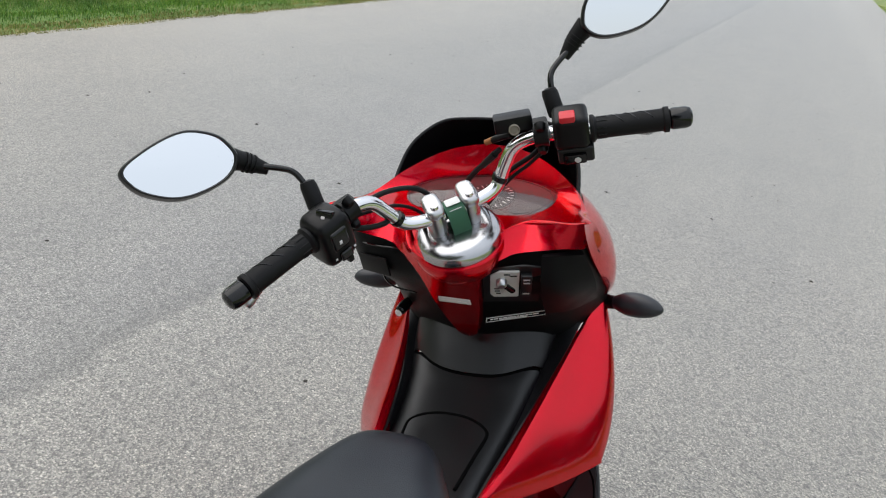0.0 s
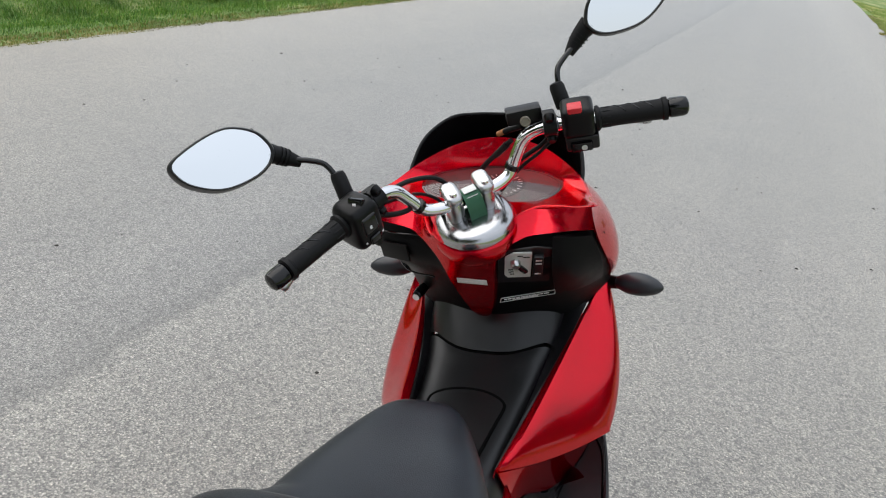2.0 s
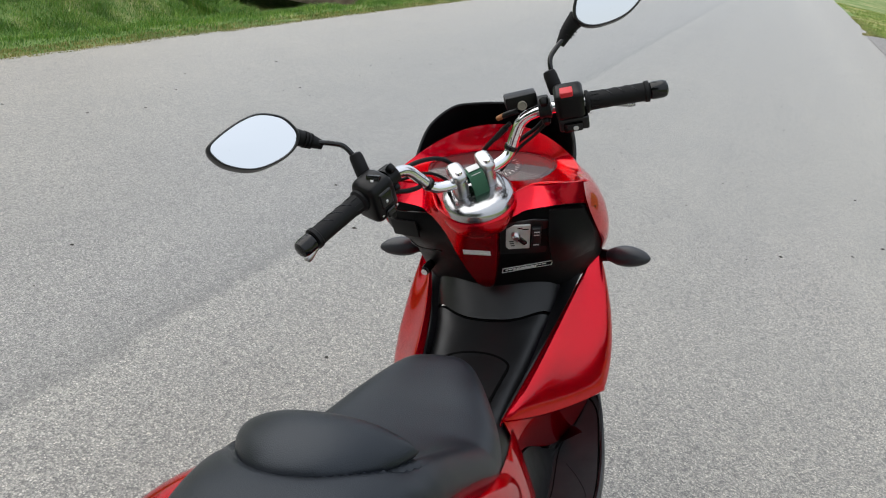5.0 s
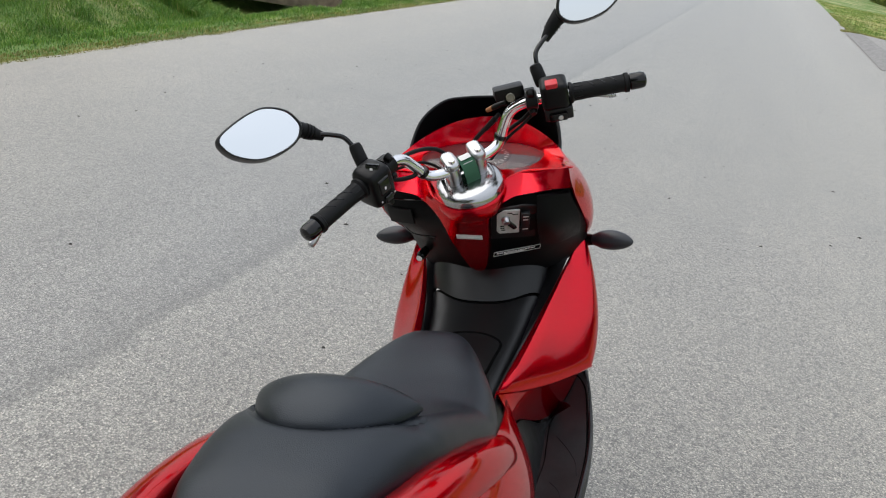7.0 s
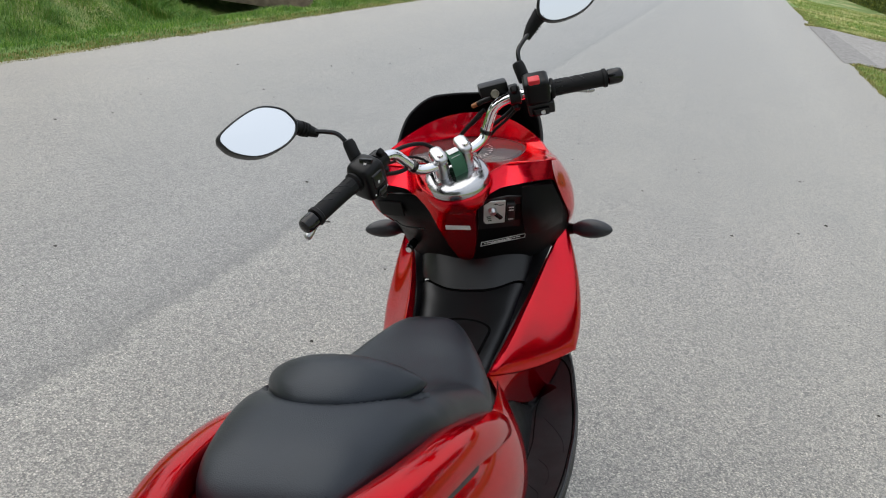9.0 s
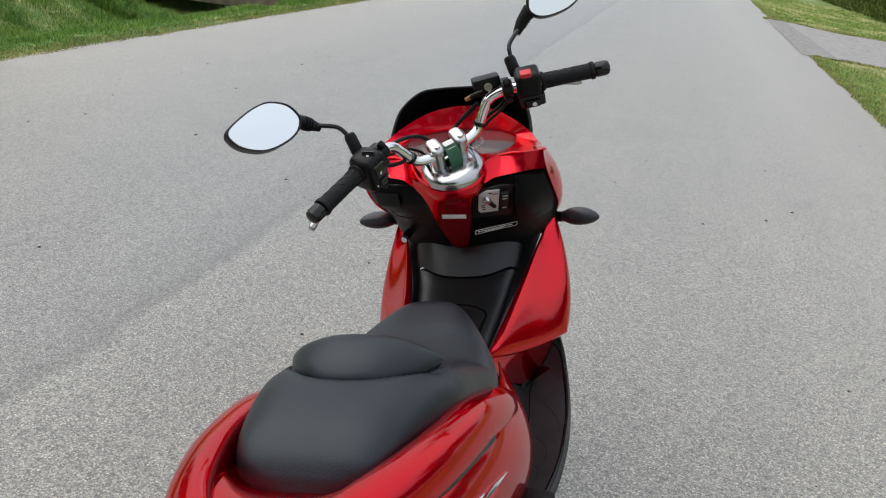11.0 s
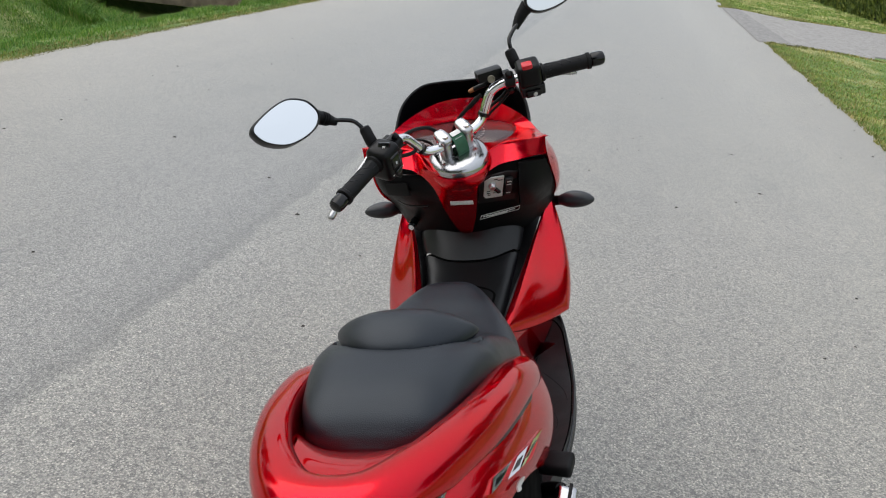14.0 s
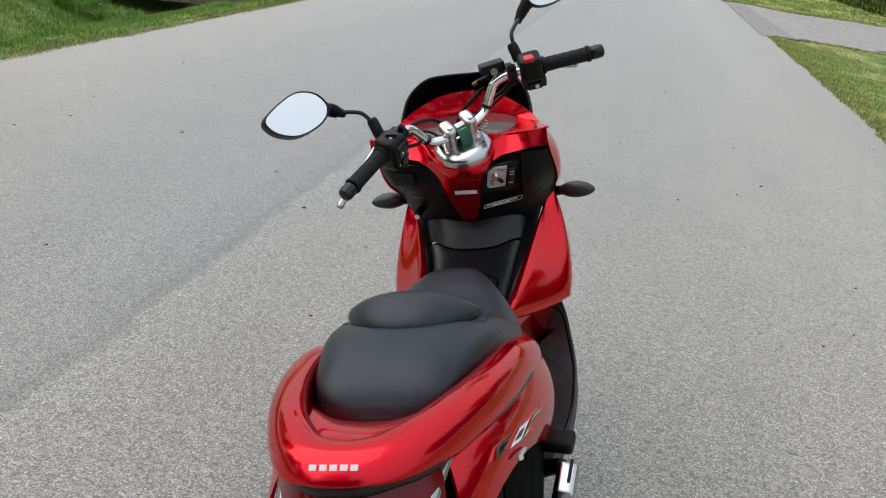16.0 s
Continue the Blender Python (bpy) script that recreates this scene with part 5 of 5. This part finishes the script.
        rim = [(0.079, -0.003), (0.066, 0.011), (0.028, 0.033), (-0.005, 0.045), (-0.030, 0.045), (-0.058, 0.036), (-0.076, 0.018), (-0.082, 0.002), (-0.073, -0.018), (-0.050, -0.034), (-0.012, -0.046), (0.020, -0.046), (0.055, -0.034), (0.074, -0.017)]
        loop = spline([(x, y, 0) for x, y in rim], 56, True)

        def ring(k, h, inset=0.0):
            out = []
            for p in loop:
                q = p * k - (p.normalized() * inset)
                out.append(m.translation + ex * q.x + ey * (q.y + (0.0045 * h / 0.012 if h < 0 else 0)) + nrm * h)
            return out
        bm = bmesh.new()
        vs = grid(bm, [ring(0.93, 0.0035), ring(0.955, 0.006), ring(0.985, 0.0055), ring(1.01, 0.002), ring(1.015, -0.006), ring(0.98, -0.016), ring(0.75, -0.020), ring(0.4, -0.026), ring(0.05, -0.028)], True)
        bm.faces.new(vs[-1])
        head = part("mirror_shell", hb(bm), BLACK, bar, "black mirror shell")
        bm = bmesh.new()
        vs = grid(bm, [ring(0.945, 0.0032), ring(0.5, 0.0036), ring(0.03, 0.0038)], True)
        bm.faces.new(vs[-1])
        part("mirror_glass", hb(bm), MIRROR, head, "mirror glass showing the pale sky")


SILVER_DULL = simple("grey_display", (0.06, 0.035, 0.035), 0.35)
SIGHT = simple("sight_window", (0.22, 0.20, 0.16), 0.2)
fascia()
handlebar()
for sgn in (1, -1):
    st_ob = part("indicator_stalk", signal() if sgn > 0 else flip(signal()), SATIN, scooter)
    part("indicator_pod", pod() if sgn > 0 else flip(pod()), POD, scooter, "dark grey pointed indicator pod")
part("bag_hook", tube([(-0.155, -0.10, 0.745), (-0.158, -0.118, 0.742), (-0.16, -0.135, 0.738)], [0.009, 0.011, 0.010], 6, 14), GLOSS, scooter, "gloss black bag hook")
part("hook_ring", tube([(-0.160, -0.133, 0.738), (-0.161, -0.142, 0.736)], 0.0075, 2, 14), CHROME, scooter)


# ---- rear end, wheels and running gear ----
def badge():
    """Slanted chrome-edged shapes in a row and small red tablets; no lettering."""
    quad = [Vector(c) for c in ((0.1541, -1.2691, 0.7561), (0.1990, -1.105, 0.7045), (0.1518, -1.2558, 0.7622), (0.2050, -1.012, 0.681))]
    out = Vector((0.92, -0.08, 0.38)).normalized()

    def at(u, v, lift=0.002):
        low, high = quad[0].lerp(quad[1], u), quad[2].lerp(quad[3], u)
        return low.lerp(high, v) + out * (lift + 0.0035 + 0.006 * math.sin(math.pi * u))

    def slab(corners, material, parent, lift):
        bm = bmesh.new()
        lower = [bm.verts.new(at(u, v, -0.006)) for u, v in corners]
        upper = [bm.verts.new(at(u, v, lift)) for u, v in corners]
        bm.faces.new(upper)
        for i in range(len(corners)):
            j = (i + 1) % len(corners)
            bm.faces.new((lower[i], lower[j], upper[j], upper[i]))
        return part("badge_shape", bm, material, parent)
    holder = None
    for shape in ([(0.0, -0.15), (0.14, 0.1), (0.30, 1.1), (0.04, 1.1)], [(0.27, -0.1), (0.52, -0.1), (0.60, 1.0), (0.40, 1.0)], [(0.56, -0.1), (0.68, -0.1), (1.0, 1.0), (0.74, 1.0)]):
        cu, cv = sum(u for u, v in shape) / 4, sum(v for u, v in shape) / 4
        plate_ob = slab(shape, CHROME, holder or scooter, 0.004)
        if holder is None:
            holder = plate_ob
            holder["label"] = "slanted chrome badge shapes on the side cover"
        slab([(cu + (u - cu) * 0.5, cv + (v - cv) * 0.42) for u, v in shape], GLOSS, holder, 0.0046)
    for k in range(3):
        u = 0.78 + 0.075 * k
        slab([(u, -0.25), (u + 0.05, -0.25), (u + 0.075, 0.35), (u + 0.025, 0.35)], KILL_RED, holder, 0.003)
    wing = frame_of((0.1875, -1.18, 0.704), (0.011, 0.094, -0.046), (-0.3, 0.35, 0.88))
    part("wing_mark", plate([(-0.03, -0.006), (-0.012, -0.007), (-0.008, -0.002), (0.014, 0.0), (0.034, 0.003), (0.02, 0.006), (-0.014, 0.005), (-0.028, 0.001)], 0.003, wing, 0.0006), SILVER, scooter, "small silver wing-shaped sticker")


def tail_marks():
    """Five pale blocks where the maker's name stands on the tail."""
    m = frame_of((-0.001, -1.4365, 0.8668), (1, 0, 0), (0, 0.75, 0.66))
    top = part("tail_mark", block((0.0092, 0.0072, 0.0008), m @ pose(-0.025, 0, 0), 0.0003), WHITE, scooter, "row of small white tail marks")
    for k in range(1, 5):
        part("tail_mark", block((0.0092, 0.0072, 0.0008), m @ pose(-0.025 + 0.0125 * k, 0, 0), 0.0003), WHITE, top)


def rear_bits():
    for s in (-1, 1):
        part("rear_indicator", tube([(s * 0.113, -1.268, 0.804), (s * 0.106, -1.32, 0.796), (s * 0.097, -1.37, 0.786), (s * 0.090, -1.42, 0.762), (s * 0.086, -1.45, 0.72)], [0.004, 0.008, 0.010, 0.009, 0.006], 20, 10), CLEAR, scooter, "clear rear indicator strip")
        # pillion peg, folded in
        arm = part("peg_bracket", tube([(s * 0.13, -0.78, 0.36), (s * 0.19, -0.80, 0.40), (s * 0.225, -0.83, 0.425)], [0.02, 0.018, 0.016], 10, 10), SATIN, scooter)
        part("pillion_peg", block((0.046, 0.085, 0.03), pose(s * 0.232, -0.875, 0.425, 24, s * 10, s * -6), 0.008, 3, 0.8), PLATE, scooter, "folded cast aluminium pillion peg")
        for k in (-1, 1):
            part("peg_groove", block((0.007, 0.052, 0.006), pose(s * 0.232 + k * 0.009, -0.868, 0.441, 24, s * 10, s * -6), 0.0015), SATIN, scooter)
        part("peg_rubber", block((0.075, 0.05, 0.03), pose(s * 0.212, -0.775, 0.448, 10, 0, s * -12), 0.01, 3), RUBBER, scooter)
    part("seat_lock_post", tube([(0.125, -0.80, 0.652), (0.152, -0.805, 0.655)], 0.012, 2, 10), SATIN, scooter)
    # near-black sheets stand in for the shade of the engine bay
    for s in (-1, 1):
        part("engine_bay_shade", net([[(s * 0.162, -0.66, 0.42), (s * 0.182, -0.86, 0.52), (s * 0.186, -1.04, 0.635), (s * 0.164, -1.23, 0.70)],
                                  [(s * 0.178, -0.68, 0.37), (s * 0.188, -0.87, 0.43), (s * 0.188, -1.05, 0.48), (s * 0.168, -1.25, 0.52)],
                                  [(s * 0.172, -0.70, 0.30), (s * 0.180, -0.88, 0.31), (s * 0.182, -1.06, 0.34), (s * 0.165, -1.27, 0.38)]], 14, 20, 0.004), GAP, scooter)
    # dark body core behind the panels
    part("frame_core", blob((0.25, 0.74, 0.36), pose(0, -0.97, 0.50, 10), 4), SATIN, scooter)
    part("tunnel_core", blob((0.19, 0.42, 0.26), pose(0, -0.34, 0.42, -12), 4), SATIN, scooter)
    part("head_core", blob((0.26, 0.18, 0.40), pose(-0.01, 0.05, 0.72, -18), 4), SATIN, scooter)
    part("under_seat_tray", net([[(0, -0.53, 0.655), (0.06, -0.54, 0.64), (0.10, -0.55, 0.60)], [(0, -0.80, 0.675), (0.10, -0.80, 0.665), (0.150, -0.80, 0.655)],
                                 [(0, -1.0, 0.73), (0.09, -1.0, 0.725), (0.14, -1.0, 0.72)]], 14, 16, -0.004, True), SATIN, scooter)


def wheel(name, m, r, width):
    """Tyre, rim, hub and five spokes about the x axis of m."""
    turn = m @ pose(0, 0, 0, 0, 90, 0)
    prof = []
    for i in range(13):
        g = -math.pi * 0.62 + math.pi * 1.24 * i / 12
        prof.append((r - width / 2 + width / 2 * math.cos(g), width / 2 * math.sin(g)))
    prof = prof + [(r - width * 0.9, width * 0.3), (r - width * 0.9, -width * 0.3), prof[0]]
    tyre = part("tyre", lathe(prof[:-1], turn, 48), RUBBER, scooter, "black road tyre")
    k = r - width * 0.85
    rim = part("rim", lathe([(k - 0.016, -0.02), (k, -0.036), (k + 0.006, -0.034), (k + 0.006, 0.034), (k, 0.036), (k - 0.016, 0.02)], turn, 48), ALLOY, tyre, "cast alloy wheel rim")
    part("hub", lathe([(0.012, -0.06), (0.045, -0.05), (0.05, 0.05), (0.012, 0.06)], turn, 24), ALLOY, tyre)
    for i in range(5):
        a = 2 * math.pi * i / 5
        part("spoke", tube([turn @ Vector((0.04 * math.cos(a), 0.04 * math.sin(a), 0)), turn @ Vector(((k - 0.005) * math.cos(a), (k - 0.005) * math.sin(a), 0))], [0.018, 0.012], 3, 8), ALLOY, tyre)


def running_gear():
    wheel("rear", pose(0, -1.245, 0.277), 0.277, 0.105)
    wheel("front", HB @ pose(0, 0.03, -0.82), 0.27, 0.092)
    part("front_mudguard", moved(net([[(-0.062, 0.03 + 0.29 * math.cos(g) * 0.98, -0.82 + 0.29 * math.sin(g) * 0.98), (0, 0.03 + 0.30 * math.cos(g), -0.82 + 0.30 * math.sin(g)), (0.062, 0.03 + 0.29 * math.cos(g) * 0.98, -0.82 + 0.29 * math.sin(g) * 0.98)]
                                      for g in (radians(d) for d in (20, 45, 70, 95, 110, 120))], 24, 10, 0.003), HB), RED, scooter, "red front mudguard")
    for s in (-1, 1):
        part("fork_leg", moved(tube([(s * 0.075, 0.012, -0.52), (s * 0.075, 0.018, -0.64), (s * 0.07, 0.03, -0.82)], [0.017, 0.02, 0.024], 8, 12), HB), ALLOY, scooter)
    part("front_nose", net([[(0, 0.26, 0.87), (0.06, 0.24, 0.87), (0.11, 0.20, 0.87)], [(0, 0.31, 0.78), (0.06, 0.29, 0.78), (0.11, 0.24, 0.78)], [(0, 0.27, 0.68), (0.06, 0.25, 0.68), (0.11, 0.21, 0.69)],
                            [(0, 0.17, 0.58), (0.08, 0.16, 0.58), (0.14, 0.13, 0.60)], [(0, 0.12, 0.45), (0.09, 0.11, 0.45), (0.17, 0.08, 0.45)]], 24, 20, 0.004, True), RED, scooter)
    for s in (-1, 1):
        part("headlamp", blob((0.10, 0.06, 0.09), pose(s * 0.095, 0.225, 0.77, 20, 0, s * -30), 2.6), CLEAR, scooter, "clear headlamp lens")
    part("engine_case", blob((0.12, 0.62, 0.20), pose(-0.12, -1.05, 0.29, 4), 4), SATIN, scooter, "black engine and drive case")
    part("air_box", blob((0.10, 0.36, 0.16), pose(-0.13, -1.12, 0.44, 6), 4), BLACK, scooter)
    part("muffler", tube([(0.12, -0.85, 0.20), (0.145, -1.0, 0.24), (0.15, -1.2, 0.30), (0.15, -1.45, 0.36)], [0.03, 0.055, 0.062, 0.05], 20, 18), SATIN, scooter, "black muffler with a heat shield")
    part("heat_shield", net([[(0.185, -1.0, 0.29), (0.215, -1.0, 0.25), (0.205, -1.0, 0.20)], [(0.19, -1.2, 0.36), (0.22, -1.2, 0.31), (0.205, -1.2, 0.26)], [(0.185, -1.4, 0.40), (0.212, -1.4, 0.36), (0.2, -1.4, 0.31)]], 14, 10, 0.003), ALLOY, scooter)
    for s in (-1, 1):
        part("rear_shock", tube([(s * 0.11, -1.24, 0.32), (s * 0.115, -1.17, 0.62)], 0.02, 6, 12), ALLOY, scooter)
    part("rear_mudguard", net([[(-0.06, -1.42, 0.66), (0, -1.43, 0.67), (0.06, -1.42, 0.66)], [(-0.06, -1.52, 0.55), (0, -1.53, 0.555), (0.06, -1.52, 0.55)], [(-0.055, -1.58, 0.42), (0, -1.585, 0.42), (0.055, -1.58, 0.42)]], 14, 8, 0.004), SATIN, scooter)
    part("belly_pan", blob((0.24, 0.62, 0.16), pose(0, -0.40, 0.27), 4), SATIN, scooter)
    part("side_stand", tube([(-0.11, -0.56, 0.22), (-0.17, -0.57, 0.15), (-0.235, -0.58, 0.060)], [0.013, 0.012, 0.011], 8, 10), SATIN, scooter)
    part("stand_foot", block((0.06, 0.05, 0.008), pose(-0.245, -0.585, 0.056, 0, 12, 0), 0.003), SATIN, scooter)


CLEAR = simple("clear_lens", (0.30, 0.30, 0.31), 0.10, metal=0.8, coat=1.0)
badge()
tail_marks()
rear_bits()
running_gear()


# ---- trees round the place, out of view ----
def tree(seed, height):
    rng = random.Random(seed)
    top = new("tree")
    bm = bmesh.new()
    trunk = tube([(0, 0, -0.3), (0.08, 0.05, height * 0.25), (-0.05, 0.1, height * 0.5), (0.05, 0.0, height * 0.8)], [0.22, 0.17, 0.12, 0.04], 14, 10)
    part("trunk", trunk, BARK, top)
    tips = []
    for k in range(12):
        z = height * (0.22 + 0.055 * k)
        a = k * 2.4 + rng.random()
        reach = height * 0.30 * (1 - 0.5 * abs(k - 4) / 8) * (0.8 + 0.4 * rng.random())
        end = Vector((math.cos(a) * reach, math.sin(a) * reach, z + reach * 0.5))
        part("limb", tube([(0, 0, z), end * 0.5 + Vector((0, 0, z * 0.5)), end], [0.07, 0.045, 0.015], 6, 6), BARK, top)
        tips += [(end, 1.0), (end * 0.62 + Vector((0, 0, z * 0.38)), 0.8)]
    tips += [(Vector((0, 0, height * 0.86)), 1.1), (Vector((0.3, 0.2, height * 0.95)), 0.8)]
    verts, faces = [], []
    for c, k in tips:
        for _ in range(260):
            d = Vector((rng.gauss(0, 1), rng.gauss(0, 1), rng.gauss(0, 0.8))) * height * 0.062 * k
            p = c + d
            e1 = Vector((rng.gauss(0, 1), rng.gauss(0, 1), rng.gauss(0, 1))).normalized() * (0.12 + 0.11 * rng.random())
            e2 = e1.orthogonal().normalized() * (0.07 + 0.07 * rng.random())
            i = len(verts)
            verts += [p - e1, p + e2, p + e1, p - e2]
            faces.append((i, i + 1, i + 2, i + 3))
    me = bpy.data.meshes.new("crown")
    me.from_pydata(verts, [], faces)
    me.materials.append(LEAF)
    ob = new("crown", me)
    ob.parent = top
    return tagged(top, "unseen leafy green tree that darkens the reflections", "tree", group="trees round the road")


BARK = simple("bark", (0.10, 0.075, 0.055), 0.9, grain=0.8, grain_scale=40, vary=0.3)
LEAF = leafy("tree_leaves", [(0.0, (0.02, 0.045, 0.008)), (0.6, (0.05, 0.095, 0.016)), (1.0, (0.09, 0.14, 0.03))])
first = [tree(11, 10.5), tree(23, 12.0), tree(37, 9.0)]
# placed for the reflections; the last four are added behind to darken the dash
spots = [(-64, 27), (-86, 25), (-110, 24), (-134, 24), (-42, 26), (-152, 27), (-28, 34), (-74, 31), (-98, 31), (50, 32), (61, 28), (72, 29), (83, 28), (95, 31), (67, 36), (78, 37), (89, 36), (-122, 32), (197, 14), (214, 16), (206, 22), (228, 19)]
for i, (az, dist) in enumerate(spots):
    m = pose(math.sin(radians(az)) * dist, 1 + math.cos(radians(az)) * dist, -0.5, 0, 0, 57 * i)
    if i < 3:
        first[i].matrix_world = m
    else:
        copy_thing(first[i % 3], m)
